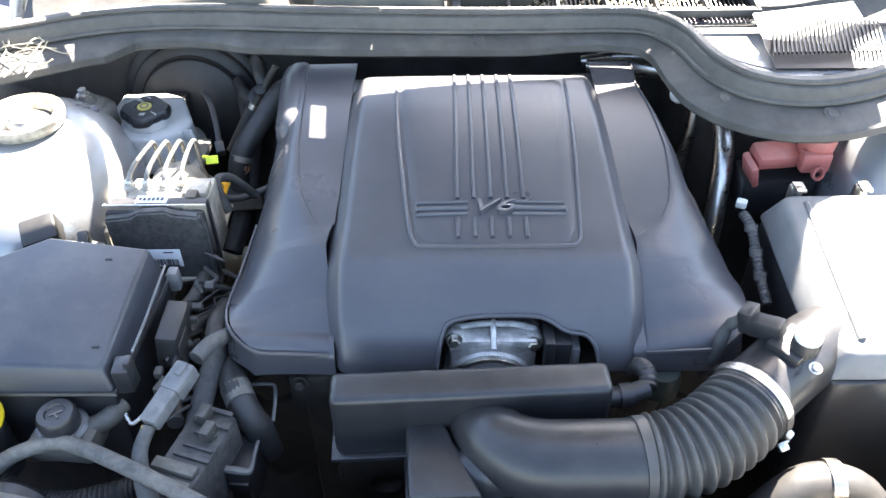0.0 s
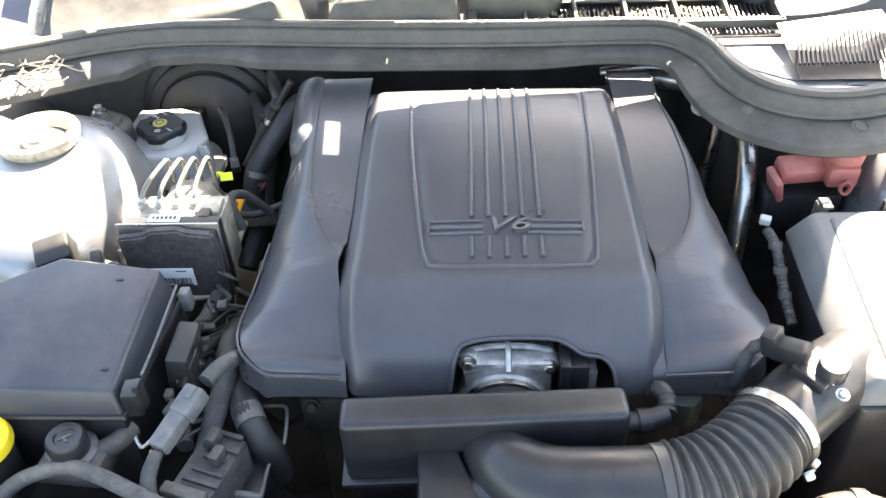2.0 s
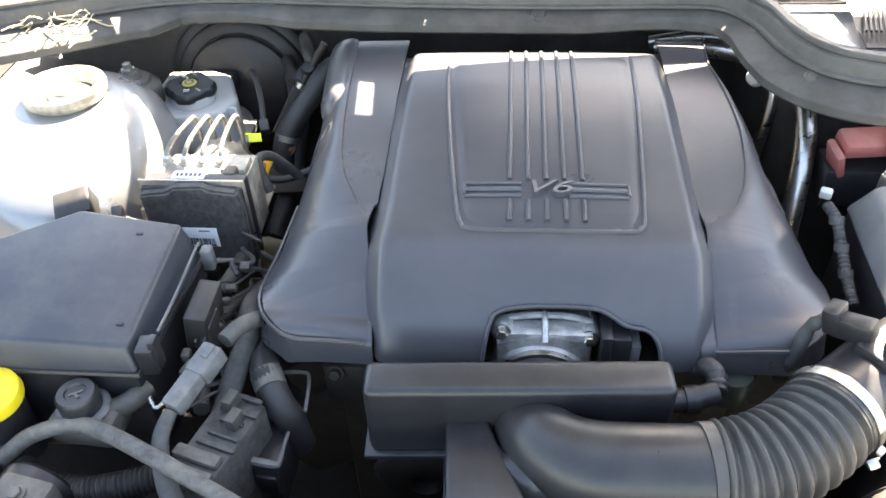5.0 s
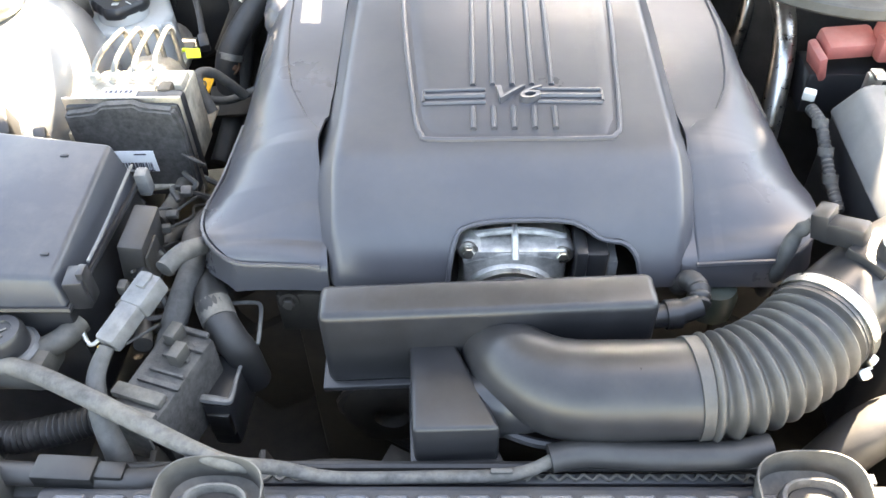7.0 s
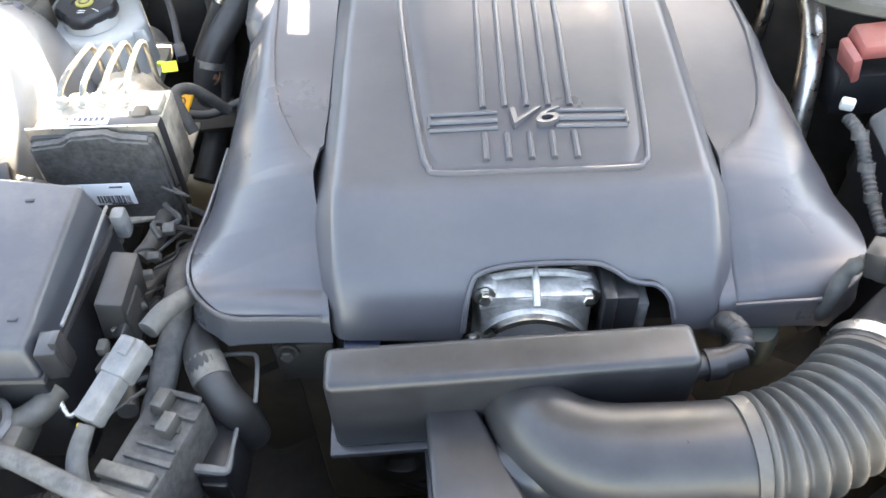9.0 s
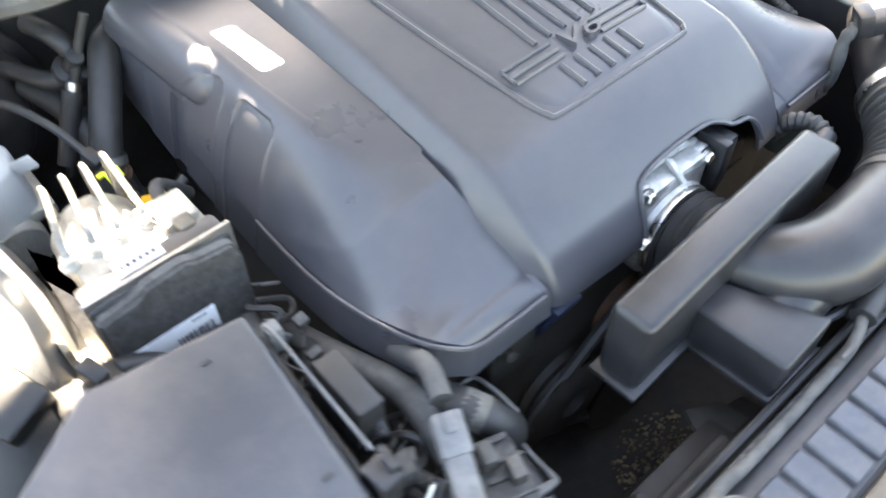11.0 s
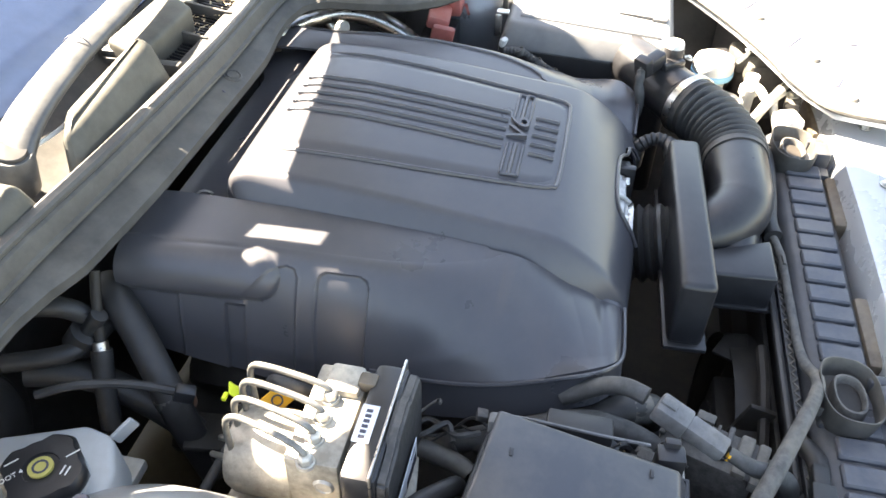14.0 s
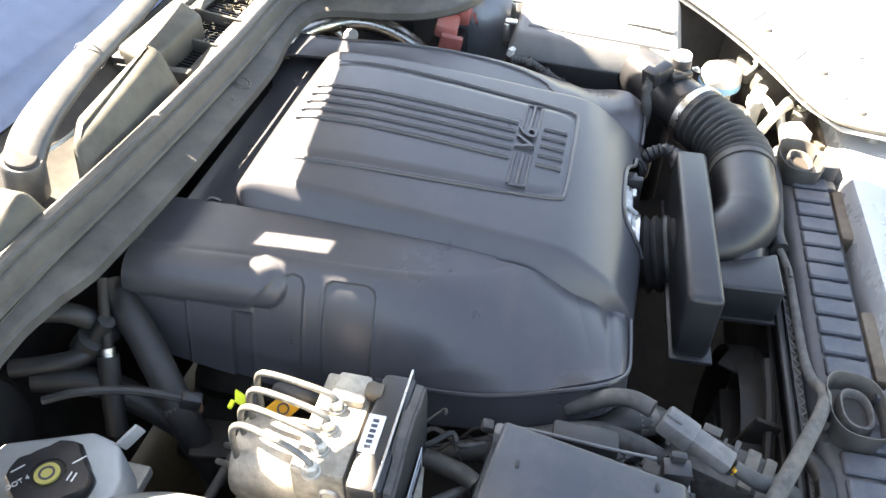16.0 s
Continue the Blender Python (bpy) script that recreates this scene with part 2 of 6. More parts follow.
def thicken(bm, t):
    """Turns an open sheet into a closed shell, t thick, on the side away from its normals."""
    bmesh.ops.recalc_face_normals(bm, faces=bm.faces)
    bm.normal_update()
    edges = [e for e in bm.edges if len(e.link_faces) == 1]
    faces = bm.faces[:]
    twin = {v: bm.verts.new(v.co - v.normal * t) for v in bm.verts[:]}
    for f in faces:
        bm.faces.new([twin[v] for v in reversed(f.verts)])
    for e in edges:
        x, y = e.verts
        f = e.link_faces[0]
        i = list(f.verts).index(x)
        if f.verts[(i + 1) % len(f.verts)] is y:
            x, y = y, x
        bm.faces.new((x, y, twin[y], twin[x]))
    return bm


def chaikin(P, times=2):
    P = [Vector(p) for p in P]
    for _ in range(times):
        Q = [P[0]]
        for a, b in zip(P, P[1:]):
            Q += [a.lerp(b, 0.25), a.lerp(b, 0.75)]
        P = Q + [P[-1]]
    return P


def words(text, size, depth, m, material, parent, name="lettering", shear=0.0):
    """Lettering of the built-in font as a mesh at the pose m."""
    cu = bpy.data.curves.new("words", "FONT")
    cu.body, cu.size, cu.extrude, cu.align_x, cu.align_y, cu.shear = text, size, depth, "CENTER", "CENTER", shear
    tmp = bpy.data.objects.new("words", cu)
    scene.collection.objects.link(tmp)
    me = bpy.data.meshes.new_from_object(tmp.evaluated_get(bpy.context.evaluated_depsgraph_get()))
    bpy.data.objects.remove(tmp)
    bm = bmesh.new()
    bm.from_mesh(me)
    bpy.data.meshes.remove(me)
    bm.transform(m)
    return part(name, bm, material, parent)


def carve(ob, cutter):
    """Cuts the solid bmesh cutter out of ob's mesh."""
    me = bpy.data.meshes.new("cutter")
    bmesh.ops.recalc_face_normals(cutter, faces=cutter.faces)
    cutter.to_mesh(me)
    cutter.free()
    tool = bpy.data.objects.new("cutter", me)
    scene.collection.objects.link(tool)
    mod = ob.modifiers.new("cut", "BOOLEAN")
    mod.operation, mod.object, mod.solver = "DIFFERENCE", tool, "EXACT"
    bpy.context.view_layer.update()
    done = bpy.data.meshes.new_from_object(ob.evaluated_get(bpy.context.evaluated_depsgraph_get()))
    ob.modifiers.clear()
    old, ob.data = ob.data, done
    bpy.data.objects.remove(tool)
    bpy.data.meshes.remove(old)
    return ob


# ---------- ground, body and bay ----------
def ground():
    bm = bmesh.new()
    n = 24
    rings = [0.0, 1.0, 2.0, 4.0, 9.0, 30.0, 120.0, 600.0, 2500.0]
    prev = None
    for r in rings:
        if r == 0:
            cur = [bm.verts.new((0, 0, 0))]
        else:
            cur = [bm.verts.new((r * math.cos(2 * math.pi * k / n), r * math.sin(2 * math.pi * k / n), 0)) for k in range(n)]
        if prev:
            for k in range(n):
                j = (k + 1) % n
                bm.faces.new((prev[0], cur[k], cur[j]) if len(prev) == 1 else (prev[k], cur[k], cur[j], prev[j]))
        prev = cur
    tagged(part("ground", bm, ASPHALT), "dark worn asphalt under the parked car", "ground", kind="structure")


def bay():
    """Dark body panels that close the engine bay."""
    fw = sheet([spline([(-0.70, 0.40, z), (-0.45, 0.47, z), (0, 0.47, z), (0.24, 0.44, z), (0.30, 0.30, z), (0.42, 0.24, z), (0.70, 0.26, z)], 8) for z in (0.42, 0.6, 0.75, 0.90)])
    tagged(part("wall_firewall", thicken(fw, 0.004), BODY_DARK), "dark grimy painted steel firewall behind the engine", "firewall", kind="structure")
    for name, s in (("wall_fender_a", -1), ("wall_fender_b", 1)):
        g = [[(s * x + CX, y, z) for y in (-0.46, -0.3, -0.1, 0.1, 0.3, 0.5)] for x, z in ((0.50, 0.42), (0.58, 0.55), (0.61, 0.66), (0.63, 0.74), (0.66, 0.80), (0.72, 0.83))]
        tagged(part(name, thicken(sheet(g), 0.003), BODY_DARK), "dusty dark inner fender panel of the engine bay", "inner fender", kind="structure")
    tray = box((CX, 0.0, 0.40), (1.3, 1.0, 0.03), 0.005)
    tagged(part("floor_undertray", tray, GRIME), "oily black undertray below the engine", "undertray", kind="structure")
    fl = sheet([[(x, y, z + 0.03 * (1 if abs(x - CX) < 0.72 else 0)) for y in (-0.75, -0.5, -0.2, 0.1, 0.4, 0.8, 1.4)] for x, z in ((-0.73, 0.83), (-0.80, 0.835), (-0.88, 0.79), (-0.94, 0.66), (-0.96, 0.3))])
    tagged(part("fender_a", thicken(fl, 0.003), PAINT), "silver painted front fender in full sun", "fender", kind="structure")
    fr = sheet([[(x, y, z) for y in (-0.75, -0.5, -0.2, 0.1, 0.4, 0.8, 1.4)] for x, z in ((0.60, 0.815), (0.72, 0.835), (0.84, 0.79), (0.90, 0.66), (0.92, 0.3))])
    tagged(part("fender_b", thicken(fr, 0.003), PAINT), "silver painted front fender in full sun", "fender", kind="structure")


def front_panel():
    """Slam panel and bumper in front of the radiator."""
    t = thing("slam_panel", (CX, -0.46, 0.4), "dusty silver slam panel in front of the radiator", "body panel", kind="structure")
    g = [[(x, y + 0.025 * ((x - CX) / 0.6) ** 2, z) for x in [CX - 0.62 + 1.24 * i / 24 for i in range(25)]] for y, z in ((-0.385, 0.70), (-0.392, 0.775), (-0.398, 0.792), (-0.41, 0.797), (-0.46, 0.796), (-0.50, 0.786), (-0.505, 0.776), (-0.56, 0.772), (-0.62, 0.74), (-0.66, 0.66), (-0.67, 0.3))]
    part("panel", thicken(sheet(g), 0.003), PAINT, t)
    for i in range(9):
        x = CX - 0.5 + i * 0.125
        part("panel_bolt", bolt((x, -0.435 + 0.025 * ((x - CX) / 0.6) ** 2, 0.798), r=0.005), STEEL, t)
    for x in (-0.35, -0.12, 0.1, 0.3):
        b = box((x, -0.39, 0.745), (0.10, 0.025, 0.05), 0.006)
        part("foam_block", b, BROWN, t)


def headlamp_panel():
    """Pale panel between the far wing and the slam panel."""
    t = thing("wing_panel", (0.5, -0.4, 0.80), "sun-bleached silver panel over the far headlamp", "body panel", kind="structure")
    edge = [(0.70, -0.10), (0.60, -0.165), (0.528, -0.214), (0.470, -0.250), (0.407, -0.285), (0.335, -0.318), (0.272, -0.344), (0.215, -0.385), (0.200, -0.47)]
    bm = prism(edge + [(0.35, -0.56), (0.62, -0.55), (0.86, -0.42), (0.88, -0.10)], 0.812, 0.826, 0.004, 2)
    part("panel", bm, PAINT, t)
    part("edge_seal", tube([(x, y, 0.826) for x, y in edge], 0.004, 8, 6), DUSTY, t, "dusty rubber edge seal")
    for x, y, a in ((0.30, -0.40, 20), (0.40, -0.35, 30), (0.52, -0.30, 30), (0.43, -0.44, 10)):
        part("slot", box((x, y, 0.8262), (0.045, 0.010, 0.003), 0.001, (0, 0, -a)), INK, t, "dark slot")
    for x, y in ((0.25, -0.41), (0.35, -0.375), (0.47, -0.31), (0.60, -0.25)):
        part("panel_clip", lathe([(0.0, 0.003), (0.006, 0.003), (0.008, 0.001), (0.009, -0.001)], (x, y, 0.827), (0, 0, 1), 16), DUSTY, t)


def hood():
    """The raised bonnet, out of view, cut to the outline of the engine's shade; slots are added to let sun through."""
    ray = (SUN * 20 - Vector((0, 0, 0.8))).normalized()

    def up(x, y, z=0.872, way=SUN):
        a, b = 1.22, 1.14
        p = Vector((x, y, z))
        # plane of the raised bonnet: height a at 0.40 m, rising forwards by b
        k = (a + b * (0.40 - p.y) - p.z) / (way.z + b * way.y)
        return p + k * way
    outline = [(-0.162, 0.310), (-0.168, 0.199), (-0.10, 0.202), (0.0, 0.212), (0.07, 0.226), (0.14, 0.252), (0.22, 0.285), (0.30, 0.285), (0.46, 0.27), (0.44, 0.11), (0.37, 0.07), (0.355, 0.05), (0.292, -0.08), (0.247, -0.18), (0.165, -0.345), (0.115, -0.46), (0.07, -0.62), (-0.62, -0.60), (-0.62, 0.022), (-0.47, 0.06), (-0.40, 0.085), (-0.345, 0.105), (-0.335, 0.195), (-0.525, 0.215), (-0.56, 0.302), (-0.46, 0.323), (-0.36, 0.323), (-0.25, 0.315)]
    bm = bmesh.new()
    bm.faces.new([bm.verts.new(up(*p)) for p in outline])
    thicken(bm, 0.012)
    t = thing("unseen_bonnet", (CX, 0.45, 0.86), "unseen silver bonnet, cut to shade the engine bay", "bonnet")
    ob = part("panel", bm, PAINT, t)
    # unseen strip added to shade the cowl ledge behind the crown
    fl = bmesh.new()
    fl.faces.new([fl.verts.new(up(*p, way=ray)) for p in [(-0.1655, 0.266), (0.0, 0.266), (0.14, 0.268), (0.21, 0.280), (0.215, 0.295), (0.0, 0.293), (-0.1655, 0.2975)]])
    part("shade_strip", thicken(fl, 0.012), PAINT, t)
    part("hinge_arm", tube([(-0.70, 0.46, 0.80), (-0.69, 0.47, 0.90), (-0.60, 0.47, 1.02), (-0.40, 0.42, 1.18), (-0.20, 0.355, 1.272)], 0.012, 10, 6), PAINT, t)
    part("hinge_arm", tube([(0.66, 0.46, 0.80), (0.65, 0.47, 0.90), (0.60, 0.47, 1.05), (0.50, 0.45, 1.14), (0.42, 0.435, 1.175)], 0.012, 10, 6), PAINT, t)
    # openings added where patches of sun fall on the side cover
    for slot in ([(-0.2296, 0.2242, 0.8706), (-0.2238, 0.1536, 0.8684), (-0.2049, 0.1510, 0.8686), (-0.2107, 0.2194, 0.8708)],
                 [(-0.2581, 0.2151, 0.8702), (-0.2481, 0.2152, 0.8720), (-0.2434, 0.2060, 0.8721), (-0.2468, 0.1856, 0.8695), (-0.2553, 0.1933, 0.8690), (-0.2633, 0.2069, 0.8668)],
                 [(-0.2508, 0.1570, 0.8700), (-0.2486, 0.1330, 0.8700), (-0.2466, 0.1310, 0.8700), (-0.2485, 0.1500, 0.8700)]):
        cut = bmesh.new()
        lo = [cut.verts.new(up(x, y, z, ray) - ray * 0.05) for x, y, z in slot]
        hi = [cut.verts.new(up(x, y, z, ray) + ray * 0.07) for x, y, z in slot]
        n = len(slot)
        cut.faces.new(lo[::-1])
        cut.faces.new(hi)
        for i in range(n):
            cut.faces.new((lo[i], lo[(i + 1) % n], hi[(i + 1) % n], hi[i]))
        carve(ob, cut)


# ---------- engine ----------
def crown_profile():
    """Lengthwise profile of the cover's crown, (y, z) from the rear edge to the front lip."""
    return [(0.280, 0.846), (0.278, 0.866), (0.270, 0.883), (0.252, 0.894), (0.225, 0.8985), (0.17, 0.8975), (0.10, 0.891), (0.0, 0.8795), (-0.052, 0.8735), (-0.075, 0.866), (-0.100, 0.850), (-0.121, 0.832), (-0.135, 0.813), (-0.144, 0.796), (-0.147, 0.782)]


def crown_z(x, y):
    P = sorted(crown_profile()[2:11])
    ys, zs = [p[0] for p in P], [p[1] for p in P]
    return float(np.interp(y, ys, zs)) - 0.006 * ((x - CX) / 0.165) ** 2


def engine_cover():
    t = thing("engine_cover", (CX, 0.07, 0.76), "charcoal plastic V6 engine cover with ribbed raised panel", "engine cover")
    prof = [p.yz for p in spline([(0, y, z) for y, z in crown_profile()], 6)]
    # crown: the profile swept across, with rounded shoulders
    across = [(-1.0 + 2.0 * i / 30) for i in range(31)]
    sect = [(u * 0.136, 0.006 * (u * 0.85) ** 2) for u in across]
    shoulder = [(0.136 + 0.014 * math.sin(a), 0.0043 + 0.014 * (1 - math.cos(a))) for a in [radians(58) * k / 6 for k in range(1, 7)]] + [(0.1535, 0.0175), (0.1600, 0.0275), (0.1670, 0.0385), (0.1690, 0.0440), (0.1695, 0.0490)]
    sect = [(-x, d) for x, d in reversed(shoulder)] + sect + shoulder
    grid = []
    for i, p in enumerate(prof):
        d = (prof[min(i + 1, len(prof) - 1)] - prof[max(i - 1, 0)]).normalized()
        n = Vector((d.y, -d.x))
        if n.y < 0 and abs(n.y) > 0.3:
            n = -n
        if i and n.dot(last_n) < 0:
            n = -n
        last_n = n
        narrow = 1.0 + 0.03 * min(1, max(0, (0.2 - p.x) / 0.3))
        if p.x > 0.205:
            # rounded rear corners: the drop of the end wall and of the shoulder blend
            h = max(0.0, 0.8985 - p.y)
            row = []
            for x, dd in sect:
                both = min(1.0, h / 0.03) * min(1.0, dd / 0.03)
                row.append((CX + x * narrow * (0.985 - 0.05 * both), p.x - 0.022 * both, 0.8985 - (h ** 2.2 + dd ** 2.2) ** (1 / 2.2)))
            grid.append(row)
        else:
            grid.append([(CX + x * narrow * 0.985, p.x - n.x * dd, p.y - n.y * dd) for x, dd in sect])
    crown = part("crown", thicken(sheet(grid), 0.003), COVER, t)
    # opening for the throttle body
    cut = bmesh.new()
    shape = chaikin([(-0.088, 0.70), (-0.072, 0.775), (-0.066, 0.822), (-0.055, 0.836), (0.028, 0.837), (0.045, 0.832), (0.058, 0.824), (0.082, 0.822), (0.092, 0.80), (0.097, 0.70)], 2)
    a = [cut.verts.new((p.x, -0.25, p.y)) for p in shape]
    b = [cut.verts.new((p.x, -0.085, p.y)) for p in shape]
    k = len(shape)
    cut.faces.new(a)
    cut.faces.new(b[::-1])
    for i in range(k):
        cut.faces.new((a[i], a[(i + 1) % k], b[(i + 1) % k], b[i]))
    carve(crown, cut)
    lip = [(p.x, -0.5, p.y) for p in shape[2:-2]]

    def on_front(x, z):
        ys = np.interp(-z, [-p.y for p in prof if p.x < -0.06], [p.x for p in prof if p.x < -0.06])
        return (x, float(ys) - 0.0015, z)
    part("opening_rim", tube([on_front(x, z) for x, _, z in lip if z > 0.784], 0.0022, 6, 2), COVER, t)
    # side covers
    rows = [(0.335, [(-0.203, 0.866), (-0.266, 0.870), (-0.272, 0.862), (-0.288, 0.800), (-0.292, 0.772)]),
            (0.30, [(-0.200, 0.868), (-0.262, 0.873), (-0.268, 0.866), (-0.289, 0.792), (-0.294, 0.765)]),
            (0.20, [(-0.188, 0.868), (-0.243, 0.874), (-0.250, 0.866), (-0.290, 0.785), (-0.297, 0.752)]),
            (0.08, [(-0.186, 0.862), (-0.228, 0.870), (-0.240, 0.862), (-0.290, 0.780), (-0.298, 0.738)]),
            (0.00, [(-0.186, 0.855), (-0.205, 0.862), (-0.228, 0.851), (-0.290, 0.787), (-0.298, 0.745)]),
            (-0.04, [(-0.184, 0.850), (-0.190, 0.852), (-0.222, 0.842), (-0.290, 0.798), (-0.298, 0.757)]),
            (-0.085, [(-0.178, 0.828), (-0.186, 0.832), (-0.215, 0.834), (-0.284, 0.814), (-0.292, 0.773)]),
            (-0.112, [(-0.174, 0.812), (-0.184, 0.816), (-0.215, 0.820), (-0.276, 0.820), (-0.286, 0.780)]),
            (-0.125, [(-0.173, 0.807), (-0.184, 0.812), (-0.215, 0.816), (-0.266, 0.817), (-0.277, 0.781)]),
            (-0.133, [(-0.172, 0.803), (-0.184, 0.808), (-0.214, 0.811), (-0.256, 0.812), (-0.266, 0.781)]),
            (-0.138, [(-0.172, 0.795), (-0.184, 0.798), (-0.214, 0.800), (-0.250, 0.801), (-0.259, 0.780)]),
            (-0.1405, [(-0.172, 0.776), (-0.184, 0.776), (-0.214, 0.776), (-0.246, 0.777), (-0.254, 0.776)])]
    lines = [spline([(p[i][0], y, p[i][1]) for y, p in rows], 12) for i in range(5)]
    ys = np.linspace(0.335, -0.1405, 330)
    cols = []
    for ln in lines:
        o = np.argsort([p.y for p in ln])
        ly = np.array([p.y for p in ln])[o]
        cols.append([np.interp(ys, ly, np.array([p[k] for p in ln])[o]) for k in (0, 2)])

    def inside(P, Y, Z):
        """Signed distance to a polygon of (y, z) points, positive inside."""
        best = np.full(Y.shape, 9.0)
        odd = np.zeros(Y.shape, bool)
        for (y0, z0), (y1, z1) in zip(P, P[1:] + P[:1]):
            ey, ez = y1 - y0, z1 - z0
            k = np.clip(((Y - y0) * ey + (Z - z0) * ez) / (ey * ey + ez * ez + 1e-12), 0, 1)
            best = np.minimum(best, np.hypot(Y - y0 - k * ey, Z - z0 - k * ez))
            odd ^= ((z0 > Z) != (z1 > Z)) & (Y < ey * (Z - z0) / (ez + 1e-12 * (ez == 0)) + y0)
        return np.where(odd, best, -best)

    def ramp(v):
        v = np.clip(v, 0, 1)
        return v * v * (3 - 2 * v)
    # recesses in the near side wall: (depth, lip height, outline in y and z)
    reliefs = [(0.0022, 0.0006, [(0.1425, 0.73), (0.1455, 0.852), (0.1435, 0.859), (0.138, 0.8615), (0.107, 0.860), (0.100, 0.857), (0.0975, 0.851), (0.0965, 0.73)]),
               (0.0014, 0.0006, [(0.163, 0.73), (0.1645, 0.855), (0.168, 0.8615), (0.176, 0.8635), (0.190, 0.860), (0.212, 0.838), (0.2125, 0.73)]),
               (0.0050, 0.0004, [(0.2125, 0.73), (0.2125, 0.8265), (0.2315, 0.826), (0.232, 0.73)]),
               (0.0014, 0.0005, [(0.2775, 0.73), (0.2768, 0.8315), (0.345, 0.832), (0.345, 0.73)])]
    for s in (1, -1):
        def slim(p):
            """The far side cover is narrower towards the rear."""
            k = float(np.interp(p.y, [0.05, 0.13, 0.2, 0.27], [1.0, 0.93, 0.75, 0.55])) if s < 0 else 1.0
            x = -0.188 + (p.x + 0.188) * k + (0.005 if s < 0 and p.x > -0.20 else 0.0)
            return (x if s > 0 else 2 * CX - x, p.y, p.z)
        # cross sections: flat ledge beside the crown, a lip along a curved edge, the wall, the skirt
        if s > 0:
            ax = np.interp(ys, [-0.03, -0.0255, 0.003, 0.044, 0.084, 0.136, 0.2, 0.25, 0.335], [-0.178, -0.179, -0.200, -0.2185, -0.2275, -0.2335, -0.2375, -0.240, -0.246])
        else:
            ax = np.interp(ys, [-0.03, -0.022, 0.004, 0.03, 0.06, 0.10, 0.18, 0.25, 0.335], [-0.185, -0.189, -0.213, -0.225, -0.233, -0.240, -0.252, -0.262, -0.275])
        sx, sz = cols[0]
        sx = np.maximum(sx + np.interp(ys, [-0.03, 0.03], [0.0, 0.008]), np.interp(ys, [-0.03, 0.0], [-0.3, -0.179]))
        sz = sz + np.interp(ys, [-0.05, -0.02, 0.05], [0.0, 0.003, 0.003])
        ax = np.minimum(ax, sx - 0.0004)
        wide = np.clip((sx - ax) / 0.02, 0, 1)
        az = sz - 0.001 * wide
        lx, lz = ax - 0.0012, az + 0.0024 * wide
        full = np.interp(ys, [-0.11, -0.07, 0.03, 0.10, 0.22, 0.335], [0.0, 1.0, 1.0, 1.0, 0.9, 0.5])
        waist = np.interp(ys, [-0.11, -0.07, 0.03, 0.09], [0.0, 1.0, 1.0, 0.0])
        qx, qz = np.minimum(cols[2][0], lx - 0.004) - 0.012 * full - 0.008 * waist, cols[2][1] + 0.005 * full
        rx_, rz_ = cols[3]
        if s < 0:
            rx_ = rx_ - np.interp(ys, [-0.13, -0.09, -0.05, 0.03, 0.10], [0.002, 0.006, 0.010, 0.010, 0.0])
        bx, bz = cols[4]
        X, Z = [], []
        for f in np.linspace(0, 1, 10):
            X.append(sx + (ax - sx) * f)
            Z.append(sz + (az - sz) * f)
        X.append(lx)
        Z.append(lz)
        F = [0.0] * 11
        for f in np.linspace(0, 1, 58)[1:]:
            X.append((1 - f) ** 2 * lx + 2 * f * (1 - f) * (qx - 0.003) + f * f * rx_)
            Z.append((1 - f) ** 2 * lz + 2 * f * (1 - f) * (qz + 0.003) + f * f * rz_)
            F.append(f)
        for f in np.linspace(0, 1, 12)[1:]:
            X.append(rx_ + (bx - rx_) * f + 0.0008 * math.sin(math.pi * f))
            Z.append(rz_ + (bz - rz_) * f)
            F.append(1 + f)
        X, Z, F = np.array(X).T, np.array(Z).T, np.array(F)[None, :]
        Y = np.repeat(ys[:, None], X.shape[1], 1)
        # creases of the front block
        fade = np.clip((1.0 - F) / 0.12, 0, 1) * np.clip((0.335 - Y) / 0.02, 0, 1)
        if s > 0:
            ya = np.interp(-X, [0.176, 0.2187, 0.2482, 0.2635, 0.2735, 0.281, 0.286], [-0.034, -0.0294, -0.026, -0.0188, -0.0054, 0.019, 0.05])
            yb = np.interp(-X, [0.176, 0.217, 0.26, 0.28], [-0.078, -0.091, -0.1055, -0.115])
            yg = np.interp(-X, [0.176, 0.215, 0.2625], [-0.113, -0.1165, -0.121])
            near = np.clip((ya + 0.03 - Y) / 0.03, 0, 1)
            mid = np.clip((ya - Y) / (ya - yb), 0, 1)
            end = np.clip((yb - Y) / 0.02, 0, 1)
            d = (0.0026 * near - 0.0046 * mid + 0.0020 * end) - 0.0016 * np.exp(-((Y - yg) / 0.004) ** 2)
        else:
            ya = np.interp(-X, [0.18, 0.20, 0.235, 0.245, 0.252, 0.265], [-0.058, -0.052, -0.042, -0.034, -0.024, -0.005])
            d = 0.0030 * ramp((ya + 0.06 - Y) / 0.06) - 0.0030 * np.clip((ya - Y) / 0.028, 0, 1)
        d = d * fade
        X, Z = X - 0.3 * d, Z + 0.95 * d
        if s > 0:
            d = 0 * X
            for deep, lip_h, P in reliefs:
                sd = inside(P, Y, Z)
                d -= deep * ramp(sd / 0.0016 + 0.5)
                d += lip_h * np.exp(-((sd + 0.0012) / 0.0013) ** 2)
            rr = np.hypot(np.minimum(Y - 0.203, 0) / 0.022, (Z - 0.852) / 0.0195)
            d += 0.0095 * np.sqrt(np.clip(1 - rr * rr, 0, 1))
            d *= (F > 0.02)
            X, Z = X - 0.85 * d, Z + 0.5 * d
        g = [[slim(Vector((X[i, j], Y[i, j], Z[i, j]))) for j in range(X.shape[1])] for i in range(len(ys))]
